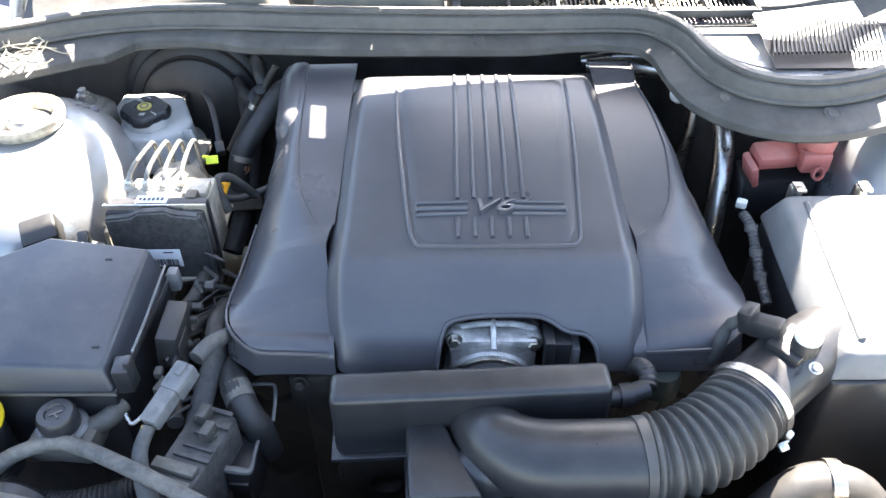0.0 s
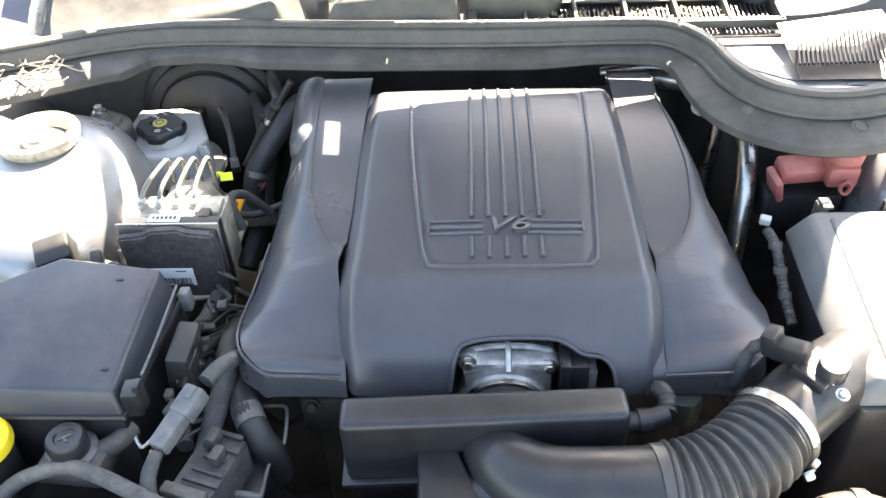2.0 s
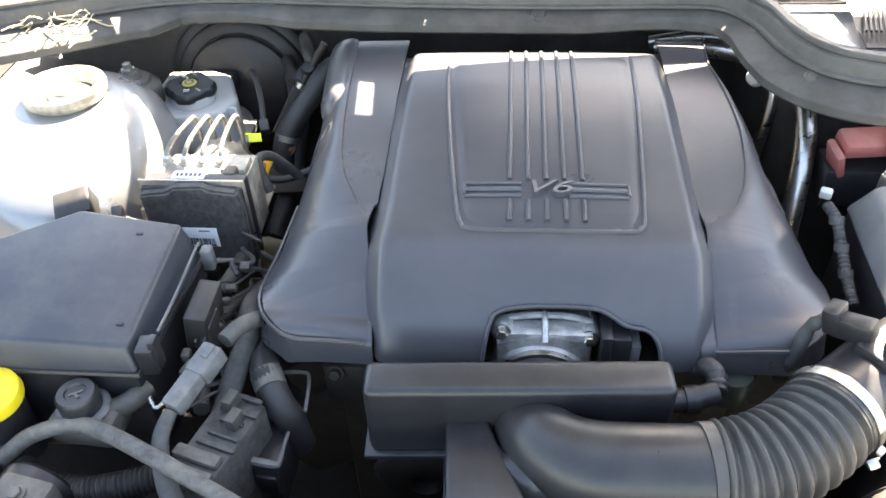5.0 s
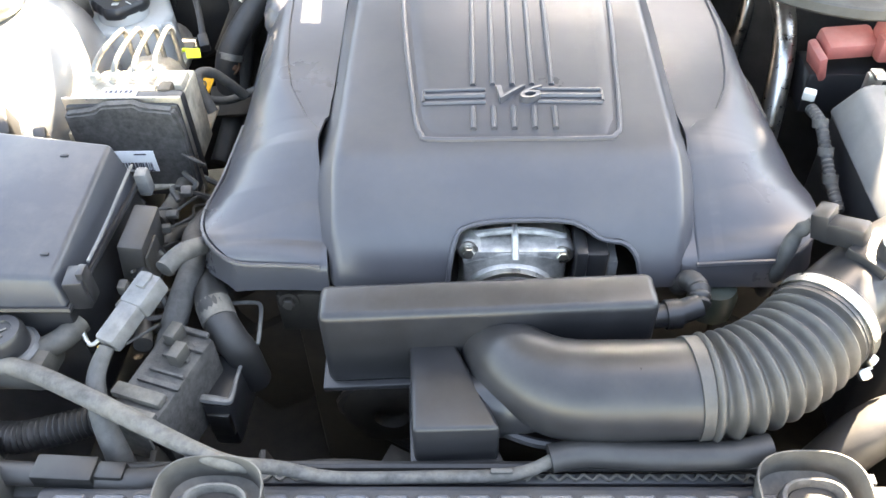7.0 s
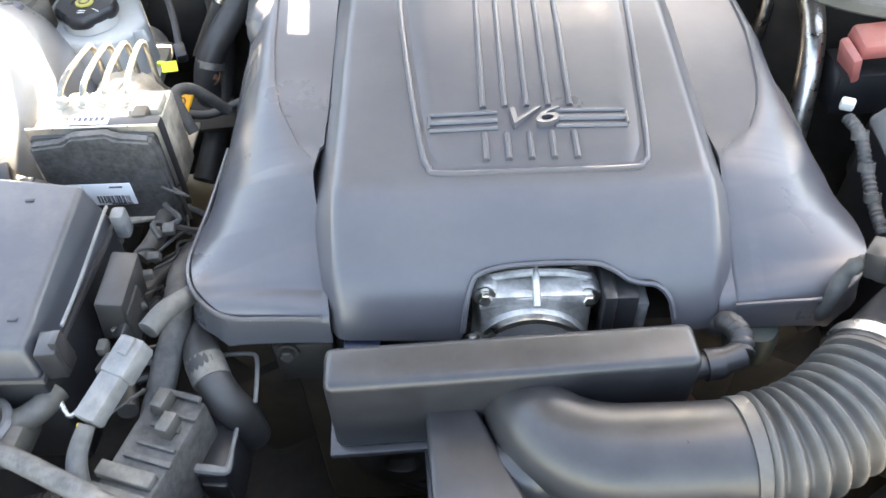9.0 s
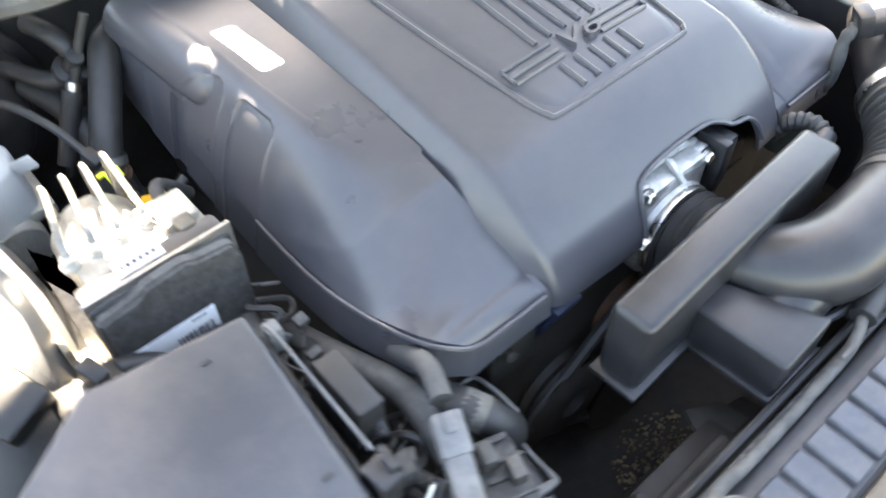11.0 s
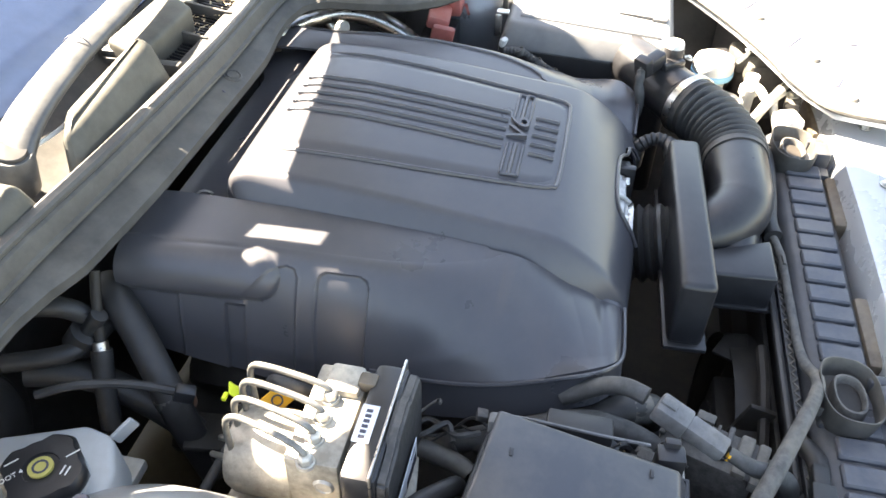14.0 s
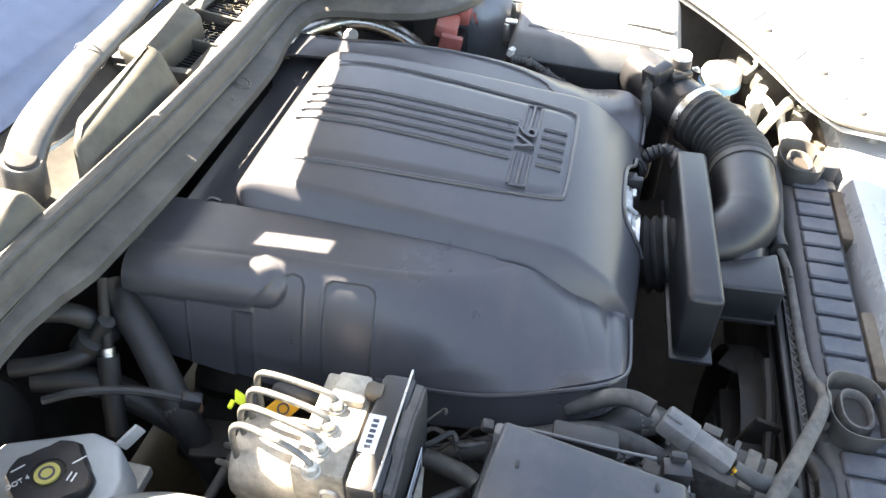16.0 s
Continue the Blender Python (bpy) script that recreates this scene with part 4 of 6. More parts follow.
def abs_unit():
    t = thing("abs_unit", (-0.39, 0.10, 0.70), "aluminium brake hydraulic block with black control module", "hydraulic unit")
    b = box((-0.384, 0.094, 0.795), (0.098, 0.044, 0.085), 0.003)
    merge(b, box((-0.352, 0.090, 0.838), (0.030, 0.030, 0.014), 0.004))
    part("valve_block", b, CREAM, t)
    part("pump_motor", lathe([(0, 0), (0.036, 0), (0.037, 0.004), (0.037, 0.05), (0.033, 0.058), (0, 0.060)], (-0.398, 0.115, 0.788), (0, 1, 0), 36), CREAM, t)
    part("port_plug", lathe([(0.0, 0.001), (0.007, 0.001), (0.008, 0.003), (0.011, 0.003), (0.012, 0.0)], (-0.4335, 0.094, 0.775), (-1, 0, 0), 20), ALU_DULL, t)
    part("port_plug", lathe([(0.0, 0.001), (0.006, 0.001), (0.007, 0.002), (0.009, 0.0)], (-0.4335, 0.085, 0.81), (-1, 0, 0), 20), ALU_DULL, t)
    part("wire_stub", box((-0.352, 0.070, 0.843), (0.014, 0.016, 0.012), 0.003), BROWN, t)
    m = box((-0.388, 0.053, 0.791), (0.114, 0.030, 0.112), 0.006, seg=2)
    mo = part("control_module", m, PLASTIC, t)
    mp = [(-0.443, 0.737), (-0.333, 0.737), (-0.331, 0.828), (-0.336, 0.845), (-0.365, 0.849), (-0.372, 0.854), (-0.405, 0.852), (-0.412, 0.846), (-0.443, 0.842)]
    bm = bmesh.new()
    a = [bm.verts.new((x, 0.041, z)) for x, z in mp]
    c = [bm.verts.new((x, 0.030, z * 0.97 + 0.024)) for x, z in mp]
    bm.faces.new(a)
    bm.faces.new(c[::-1])
    for i in range(len(mp)):
        bm.faces.new((a[i], a[(i + 1) % len(mp)], c[(i + 1) % len(mp)], c[i]))
    bmesh.ops.recalc_face_normals(bm, faces=bm.faces)
    bmesh.ops.bevel(bm, geom=bm.edges[:], offset=0.0025, segments=2, affect="EDGES")
    part("module_cover", bm, ROUGH, mo, "dirt-crusted black module cover")
    part("seal_line", box((-0.387, 0.0435, 0.794), (0.1165, 0.0025, 0.118), 0.001), STEEL, mo)
    lb = part("label", box((-0.404, 0.0270, 0.787), (0.076, 0.0008, 0.026), 0.0002), PAPER, t, "white printed barcode label")
    rnd = random.Random(5)
    x = -0.400
    while x < -0.370:
        w = rnd.choice((0.0006, 0.0011, 0.0016))
        part("barcode_bar", box((x, 0.0264, 0.781), (w, 0.0004, 0.009), 0), INK, lb)
        x += w + rnd.choice((0.0007, 0.0012))
    for z, w in ((0.796, 0.012), (0.7755, 0.02)):
        part("print_bar", box((-0.380, 0.0264, z), (w, 0.0004, 0.0015), 0), INK, lb)
    l2 = part("label", box((-0.395, 0.060, 0.8475), (0.036, 0.014, 0.0008), 0.0002), PAPER, t, "small pale label with dark print")
    for i in range(6):
        part("print_bar", box((-0.408 + 0.005 * i, 0.060, 0.8481), (0.003, 0.005, 0.0004), 0), INK, l2)
    for i, x in enumerate((-0.433, -0.4123, -0.3917, -0.371)):
        part("pipe_nut", merge(lathe([(0, 0), (0.0075, 0), (0.0075, 0.004), (0.006, 0.004)], (x, 0.097, 0.836), (0, 0, 1), 18), lathe([(0.006, 0.003), (0.006, 0.010), (0.004, 0.012), (0, 0.012)], (x, 0.097, 0.836), (0, 0, 1), 6)), ALU_DULL, t)
        lean = 0.013 - 0.0035 * i
        topz = 0.8595 + 0.0008 * i
        pipe = tube([(x, 0.097, 0.84), (x + 0.001, 0.099, 0.850), (x + lean * 0.4, 0.116, 0.8575), (x + lean, 0.150, topz), (x + lean + 0.001, 0.163, topz - 0.004), (x + lean + 0.001, 0.167, topz - 0.02), (x + lean + 0.003, 0.170, 0.80), (x + lean + 0.02, 0.20, 0.77)], 0.0028, 10, 10)
        part("brake_pipe", pipe, PIPE, t, "bent steel brake pipe")
    part("bracket", merge(box((-0.41, 0.12, 0.745), (0.13, 0.10, 0.008), 0.002), box((-0.468, 0.10, 0.765), (0.006, 0.06, 0.05), 0.002)), CREAM, t)
    part("bracket_tray", prism([(-0.448, 0.226), (-0.455, 0.058), (-0.40, 0.02), (-0.34, 0.03), (-0.34, 0.17), (-0.45, 0.18)][::-1], 0.750, 0.754, 0.001), CREAM, t, "dusty pale sheet metal tray")
    part("bracket_pin", tube([(-0.345, 0.03, 0.755), (-0.352, -0.005, 0.752), (-0.36, -0.02, 0.75)], 0.009, 16, 4), DUSTY, t)
    tg = merge(box((-0.361, 0.190, 0.811), (0.016, 0.002, 0.011), 0.0008, (-40, 10, 25)), box((-0.370, 0.194, 0.813), (0.008, 0.004, 0.004), 0.001))
    tagged(part("cable_tag", tg, LIME), "lime yellow tag on the brake wiring", "tag")
    st = thing("warning_sticker", (-0.348, 0.160, 0.772), "small orange warning sticker behind the brake unit", "sticker")
    part("plate", box((-0.346, 0.160, 0.787), (0.024, 0.003, 0.020), 0.001, (-50, -20, -40)), ORANGE, st)
    part("print_mark", lathe([(0.004, 0), (0.0055, 0), (0.0055, 0.0006), (0.004, 0.0006), (0.004, 0)], (-0.3475, 0.1585, 0.7890), (-0.5, -0.45, 0.74), 16), INK, st)


def strut_tower(at, group="strut towers"):
    x, y, z = at
    t = thing("strut_tower", (x, y, 0.60), "pale painted steel strut tower dome with top mount", "strut tower", group)
    dome = lathe([(0.128, -0.28), (0.124, -0.14), (0.119, -0.09), (0.110, -0.054), (0.097, -0.030), (0.080, -0.014), (0.064, -0.007), (0.052, -0.006), (0.0, -0.006)], (0, 0, 0), (0, 0, 1), 56)
    for v in dome.verts:
        k = min(1.0, max(0.0, (-v.co.z - 0.006) / 0.05))
        v.co.y = v.co.y * (1 + 0.28 * k) - 0.022 * k
    dome.transform(Matrix.Translation(at))
    part("dome", dome, TOWER, t)
    part("mount_ring", lathe([(0.033, -0.005), (0.036, 0.006), (0.0385, 0.010), (0.0415, 0.009), (0.0455, 0.0085), (0.0485, 0.0105), (0.0495, 0.007), (0.048, -0.002), (0.041, -0.008)], at, (0, 0, 1), 48), CREAM, t, "dusty cream pressed mount ring")
    part("mount_bush", lathe([(0.0, -0.002), (0.026, -0.002), (0.034, -0.0035), (0.036, -0.005)], at, (0, 0, 1), 36), RUBBER, t)
    part("strut_nut", merge(lathe([(0.016, -0.002), (0.016, 0.022), (0.0135, 0.025), (0, 0.025)], at, (0, 0, 1), 6), lathe([(0.0, -0.001), (0.021, -0.001), (0.021, 0.003), (0.016, 0.004)], at, (0, 0, 1), 24)), ALU_DULL, t)
    for a in (40, 165, 285):
        q = (x + 0.082 * math.cos(radians(a)), y + 0.082 * math.sin(radians(a)), z - 0.0165)
        part("drain_hole", lathe([(0.0, 0.0012), (0.006, 0.0012), (0.0075, -0.002)], q, (0.1 * math.cos(radians(a)), 0.1 * math.sin(radians(a)), 1), 16), INK, t)
    return t


def hood_stop():
    t = thing("bump_stop", (-0.555, 0.285, 0.80), "plated bonnet bump stop on a round steel base", "bump stop")
    part("base", lathe([(0.036, -0.03), (0.036, -0.004), (0.033, 0.0), (0.026, 0.003), (0.024, 0.008), (0.016, 0.011), (0.013, 0.018), (0, 0.018)], (-0.548, 0.288, 0.830), (0, 0, 1), 32), DUSTY, t)
    part("stud", lathe([(0.010, 0.016), (0.010, 0.022), (0.006, 0.024), (0.006, 0.030), (0, 0.031)], (-0.548, 0.288, 0.830), (0, 0, 1), 6), STEEL, t)


# ---------- cowl and windscreen ----------
def cowl():
    t = thing("cowl_panel", (CX, 0.36, 0.80), "weathered black cowl panel with rubber bonnet seal", "cowl panel", kind="structure")
    path = spline([(-0.72, 0.27, 0), (-0.61, 0.313, 0), (-0.54, 0.342, 0), (-0.46, 0.357, 0), (-0.36, 0.357, 0), (-0.2, 0.345, 0), (0.0, 0.337, 0), (0.16, 0.338, 0), (0.215, 0.328, 0), (0.245, 0.285, 0), (0.262, 0.220, 0), (0.295, 0.168, 0), (0.355, 0.146, 0), (0.43, 0.158, 0), (0.52, 0.20, 0), (0.62, 0.24, 0)], 8)

    # width of the ledge in front of the seal
    LEDGE_X = [-0.72, -0.62, -0.52, -0.48, -0.40, -0.36, -0.33, -0.20, -0.08, 0.05, 0.11, 0.15, 0.20, 0.24, 0.27, 0.34, 0.45, 0.60]
    LEDGE_W = [0.06, 0.055, 0.05, 0.018, 0.018, 0.024, 0.033, 0.033, 0.030, 0.029, 0.021, 0.019, 0.024, 0.030, 0.045, 0.050, 0.045, 0.050]

    def sweep(profile):
        g = []
        for i, p in enumerate(path):
            d = (path[min(i + 1, len(path) - 1)] - path[max(i - 1, 0)]).normalized()
            n = Vector((d.y, -d.x, 0))
            w = float(np.interp(p.x, LEDGE_X, LEDGE_W))
            g.append([(p.x + n.x * (o + k * w), p.y + n.y * (o + k * w), z) for o, z, k in profile])
        return thicken(sheet(g), 0.002)
    part("seal", sweep([(o, z, 0) for o, z in ((-0.020, 0.922), (-0.0195, 0.937), (-0.016, 0.941), (-0.006, 0.9415), (-0.0035, 0.9395), (-0.003, 0.9365), (-0.0045, 0.9345), (-0.001, 0.9325), (0.0012, 0.9270), (0.003, 0.9185))]), SEAL, t, "dusty rubber bonnet seal", 24)
    part("seal_lip", sweep([(o, z, 0) for o, z in ((0.003, 0.9185), (0.0065, 0.9170), (0.0072, 0.9142), (0.0045, 0.9115))]), SEAL, t, "", 24)
    part("ledge", sweep([(0.002, 0.9120, 0), (0.008, 0.9105, 0), (0.006, 0.9065, 0.5), (-0.002, 0.9030, 1), (0.0, 0.9015, 1), (0.0008, 0.8930, 1), (-0.002, 0.8900, 1)]), COWL, t, "", 24)
    part("ledge_joint", box((-0.045, 0.3145, 0.9015), (0.0015, 0.020, 0.0012), 0, (52, 0, 3)), INK, t)
    for x, y, z in ((-0.012, 0.324, 0.9125), (0.122, 0.343, 0.9125), (0.245, 0.276, 0.9125), (0.279, 0.168, 0.9125), (0.389, 0.131, 0.9125)):
        c = part("clip", lathe([(0.0, 0.0022), (0.006, 0.0026), (0.0075, 0.0012), (0.0085, 0.0012), (0.0095, 0.0022), (0.011, 0.0010), (0.0115, -0.002)], (x, y, z - 0.0045), (0.1 if x > 0.2 else 0, -0.25, 0.96), 24), DUSTY, t)
    # tray behind the seal
    g = [[(x, y, z) for x in [-0.66 + 1.3 * i / 26 for i in range(27)]] for y, z in ((0.352, 0.912), (0.40, 0.897), (0.44, 0.915), (0.475, 0.945))]
    part("tray", thicken(sheet(g), 0.003), COWL, t)
    # shade between seal and tray in the right-hand dip
    g2 = [[(x, y, 0.900) for x in (0.27, 0.34, 0.42, 0.50, 0.58)] for y in (0.20, 0.26, 0.31, 0.352)]
    part("tray_corner", thicken(sheet(g2), 0.003), PAINT, t, "pale grey cowl corner")
    # olive wiper cover
    cov = prism([(-0.248, 0.357), (-0.060, 0.357), (-0.052, 0.372), (-0.056, 0.400), (-0.21, 0.402), (-0.256, 0.375)], 0.90, 0.97, 0.009, 4, [(-0.215, 0.378, 0.962), (-0.076, 0.380, 0.974), (-0.064, 0.386, 0.975), (-0.066, 0.398, 0.976), (-0.20, 0.399, 0.968), (-0.232, 0.386, 0.959)])
    part("wiper_well", prism([(-0.055, 0.418), (-0.05, 0.40), (0.06, 0.398), (0.10, 0.45), (-0.04, 0.452)], 0.91, 0.952, 0.006, 3), OLIVE, t, "dusty olive moulding")
    part("motor_cover", cov, OLIVE, t, "faded olive plastic cover")
    cov2 = prism([(-0.50, 0.368), (-0.285, 0.362), (-0.288, 0.415), (-0.50, 0.415)], 0.90, 0.955, 0.010, 4, [(-0.46, 0.380, 0.935), (-0.305, 0.376, 0.962), (-0.306, 0.41, 0.965), (-0.46, 0.41, 0.945)])
    part("motor_cover", cov2, OLIVE, t, "faded olive plastic cover")
    # air inlet grille
    gr = part("grille_frame", merge(merge(box((0.165, 0.372, 0.922), (0.42, 0.012, 0.012), 0.002), box((0.165, 0.452, 0.935), (0.42, 0.02, 0.012), 0.002)), box((-0.042, 0.412, 0.926), (0.012, 0.09, 0.016), 0.002)), COWL, t)
    part("grille_bed", box((0.165, 0.412, 0.905), (0.40, 0.08, 0.004), 0.001), INK, t)
    for i in range(6):
        part("grille_bar", box((0.03 + 0.068 * i, 0.412, 0.926), (0.005, 0.085, 0.02), 0.0015, (8, 0, 0)), COWL, gr)
    for i in range(64):
        part("grille_slat", box((-0.032 + 0.0063 * i, 0.400, 0.917), (0.0018, 0.05, 0.010), 0, (8, 0, 0)), PLASTIC, gr)
    part("grille_shelf", box((0.165, 0.44, 0.934), (0.42, 0.035, 0.003), 0.001, (10, 0, 0)), OLIVE, t)
    rnd = random.Random(3)
    lv = bmesh.new()
    for i in range(220):
        x, y = rnd.choice((0.07, 0.13, 0.21, 0.27)) + rnd.uniform(-0.04, 0.04), rnd.uniform(0.38, 0.42)
        merge(lv, box((x, y, 0.923 + rnd.uniform(0, 0.003)), (rnd.uniform(0.002, 0.006), rnd.uniform(0.001, 0.003), 0.0006), 0, (rnd.uniform(-30, 30), rnd.uniform(-30, 30), rnd.uniform(0, 180))))
    tagged(part("leaf_litter", lv, mat("dry_litter", (0.42, 0.34, 0.22), 0.8, var=0.4)), "dry leaf crumbs caught in the cowl grille", "leaf litter", kind="stuff")
    # slanted mesh corner
    me = part("mesh_corner", thicken(sheet([[(0.36 + 0.05 * i, 0.36 - 0.115 * j / 5 + 0.012 * i * (1 - j / 5), 0.925 - 0.004 * j) for i in range(4)] for j in range(6)]), 0.002), PLASTIC, t)
    for i in range(26):
        part("mesh_rib", box((0.375 + 0.0055 * i, 0.315 - 0.0005 * i, 0.9195), (0.0022, 0.105 - 0.0012 * i, 0.003), 0, (4, 0, -14)), PLASTIC, me)


def twigs():
    """Dry twigs caught at the corner of the cowl."""
    rnd = random.Random(12)
    bm = bmesh.new()
    for i in range(26):
        x, y, z = -0.63 + rnd.uniform(-0.03, 0.06), 0.30 + rnd.uniform(-0.03, 0.04), 0.907 + rnd.uniform(0, 0.012)
        q, n = rnd.uniform(0, 6.28), rnd.uniform(0.03, 0.09)
        pts = [(x + n * k / 3 * math.cos(q) + rnd.uniform(-0.006, 0.006), y + n * k / 3 * math.sin(q) + rnd.uniform(-0.006, 0.006), z + rnd.uniform(-0.006, 0.012)) for k in range(4)]
        merge(bm, tube(pts, rnd.uniform(0.0005, 0.0012), 5, 3))
    tagged(part("dry_twigs", bm, mat("dry_twig", (0.42, 0.37, 0.28), 0.8, var=0.3)), "thin dry twigs caught at the cowl corner", "twigs", kind="stuff")


def windscreen():
    g = [[(x, y + 0.10 * (x / 0.75) ** 2, z) for x in [-0.75 + 1.5 * i / 20 for i in range(21)]] for y, z in ((0.462, 0.948), (0.55, 1.000), (0.80, 1.13), (1.10, 1.27), (1.40, 1.40))]
    tagged(part("windscreen", thicken(sheet(g), 0.005), GLASS), "dark windscreen glass with the sky's blue in its colour", "windscreen", kind="structure")
    b = sheet([[(x, y, z) for x in (-0.8, -0.3, 0.3, 0.8)] for y, z in ((0.49, 0.88), (0.56, 0.90), (1.6, 0.92))])
    tagged(part("wall_dashboard", b, INK), "black dashboard below the windscreen", "dashboard", kind="structure")


def wipers():
    for pts, cap in (([(-0.257, 0.418, 0.952), (-0.232, 0.420, 0.966), (-0.19, 0.424, 0.974), (-0.117, 0.428, 0.982), (-0.028, 0.430, 0.988), (0.10, 0.450, 0.992), (0.24, 0.49, 0.998)], (-0.262, 0.417, 0.946)),
                     ([(0.36, 0.44, 0.95), (0.42, 0.445, 0.962), (0.50, 0.46, 0.97), (0.62, 0.50, 0.985)], (0.352, 0.438, 0.944))):
        t = thing("wiper_arm", cap, "silver grey wiper arm at the foot of the windscreen", "wiper", "windscreen wipers")
        part("arm", tube(pts, 0.02, 18, 8, radius=lambda f: 0.020 - 0.007 * f, flat=0.55), ARM, t)
        part("pivot", lathe([(0.019, -0.03), (0.019, 0.010), (0.017, 0.013), (0, 0.013)], cap, (-0.1, -0.25, 1), 28), ARM, t)
        part("pivot_cap", lathe([(0.0145, 0.010), (0.0145, 0.014), (0.013, 0.016), (0, 0.0165)], cap, (-0.1, -0.25, 1), 24), PLASTIC, t)
        k = Vector(pts[3])
        part("joint", lathe([(0.0155, -0.001), (0.016, 0.0), (0.0155, 0.001)], k, k - Vector(pts[2]), 18), INK, t)
    w = thing("washer_hose", (-0.22, 0.42, 0.92), "thin washer hose by the wiper pivot", "hose")
    part("hose", tube([(-0.25, 0.44, 0.93), (-0.235, 0.415, 0.945), (-0.205, 0.405, 0.948), (-0.165, 0.40, 0.952), (-0.14, 0.385, 0.945)], 0.0022, 8, 8), WHITE_PLASTIC, w)


# ---------- far side of the car ----------
def air_box():
    t = thing("air_filter_box", (0.42, -0.06, 0.60), "large dark plastic air filter box with pale lid", "air filter box")
    out = [(0.305, 0.062), (0.298, -0.06), (0.292, -0.175), (0.300, -0.186), (0.545, -0.186), (0.555, 0.05), (0.545, 0.068), (0.315, 0.068)][::-1]
    part("body", prism([(x + 0.006 if x < 0.4 else x, y) for x, y in out], 0.60, 0.812, 0.004), PLASTIC, t)
    topo = [(x + (0.018 if x < 0.4 else -0.018), y + (-0.012 if y > 0 else 0.012), 0.850 - 0.03 * (0.07 - y)) for x, y in out]
    part("lid", prism(out, 0.812, 0.85, 0.006, 3, topo), LID_GREY, t, "pale grey plastic lid")
    part("lid_rib", tube([(0.345, 0.04, 0.849), (0.338, -0.05, 0.8465), (0.330, -0.16, 0.8435)], 0.004, 8, 6), LID_GREY, t)
    for x in (0.345, 0.42, 0.49):
        part("clip", merge(box((x, 0.072, 0.833), (0.016, 0.008, 0.035), 0.002), box((x, 0.066, 0.852), (0.012, 0.018, 0.004), 0.001)), STEEL, t)
    part("strap", merge(box((0.395, -0.13, 0.8460), (0.012, 0.06, 0.004), 0.001, (0, 0, -8)), box((0.392, -0.160, 0.8450), (0.022, 0.02, 0.005), 0.001, (0, 0, -8))), GREY_CONN, t)


def box_harness():
    t = thing("sensor_harness", (0.288, 0.0, 0.72), "thin dusty wiring harness taped down the air box wall", "wiring")
    run = [(0.285, 0.055, 0.822), (0.287, 0.031, 0.822), (0.288, 0.005, 0.808), (0.289, -0.019, 0.794), (0.290, -0.052, 0.782)]
    part("conduit", tube(run, 0.006, 10, 20, radius=lambda f: 0.0055 + 0.0006 * math.sin(f * 150)), LOOM, t)
    for x, y, z in run[1:4]:
        part("tape", lathe([(0.0062, -0.004), (0.0072, -0.004), (0.0072, 0.004), (0.0062, 0.004)], (x, y, z), (0.02, -0.5, -0.85), 14), HOSE_GREY, t)


def jump_post():
    t = thing("terminal_cover", (0.37, 0.15, 0.76), "faded red plastic jump start terminal cover", "terminal cover")
    b = box((0.354, 0.163, 0.830), (0.056, 0.034, 0.020), 0.005, (12, 0, 6))
    merge(b, box((0.323, 0.152, 0.815), (0.010, 0.034, 0.036), 0.004, (12, -18, 6)))
    part("cover", b, RED, t)
    cap = merge(lathe([(0.021, -0.03), (0.021, 0.010), (0.018, 0.014), (0.009, 0.014), (0.008, 0.011), (0, 0.011)], (0.400, 0.160, 0.850), (0, -0.2, 1), 28), box((0.395, 0.144, 0.834), (0.036, 0.018, 0.028), 0.004))
    cp = part("cap", cap, RED, t)
    part("cross_mark", merge(box((0.400, 0.1573, 0.8625), (0.012, 0.0025, 0.0015), 0, (12, 0, 45)), box((0.400, 0.1573, 0.8625), (0.0025, 0.012, 0.0015), 0, (12, 0, 45))), RED, cp)
    part("loop", lathe([(0.006, -0.002), (0.009, -0.002), (0.009, 0.002), (0.006, 0.002), (0.006, -0.002)], (0.396, 0.128, 0.826), (0.3, -1, 0.3), 18), RED, cp)
    part("stand", box((0.36, 0.165, 0.78), (0.09, 0.05, 0.05), 0.004), PLASTIC, t)
    part("white_tab", box((0.279, 0.055, 0.838), (0.012, 0.008, 0.012), 0.002, (20, 0, -25)), TANK, t)


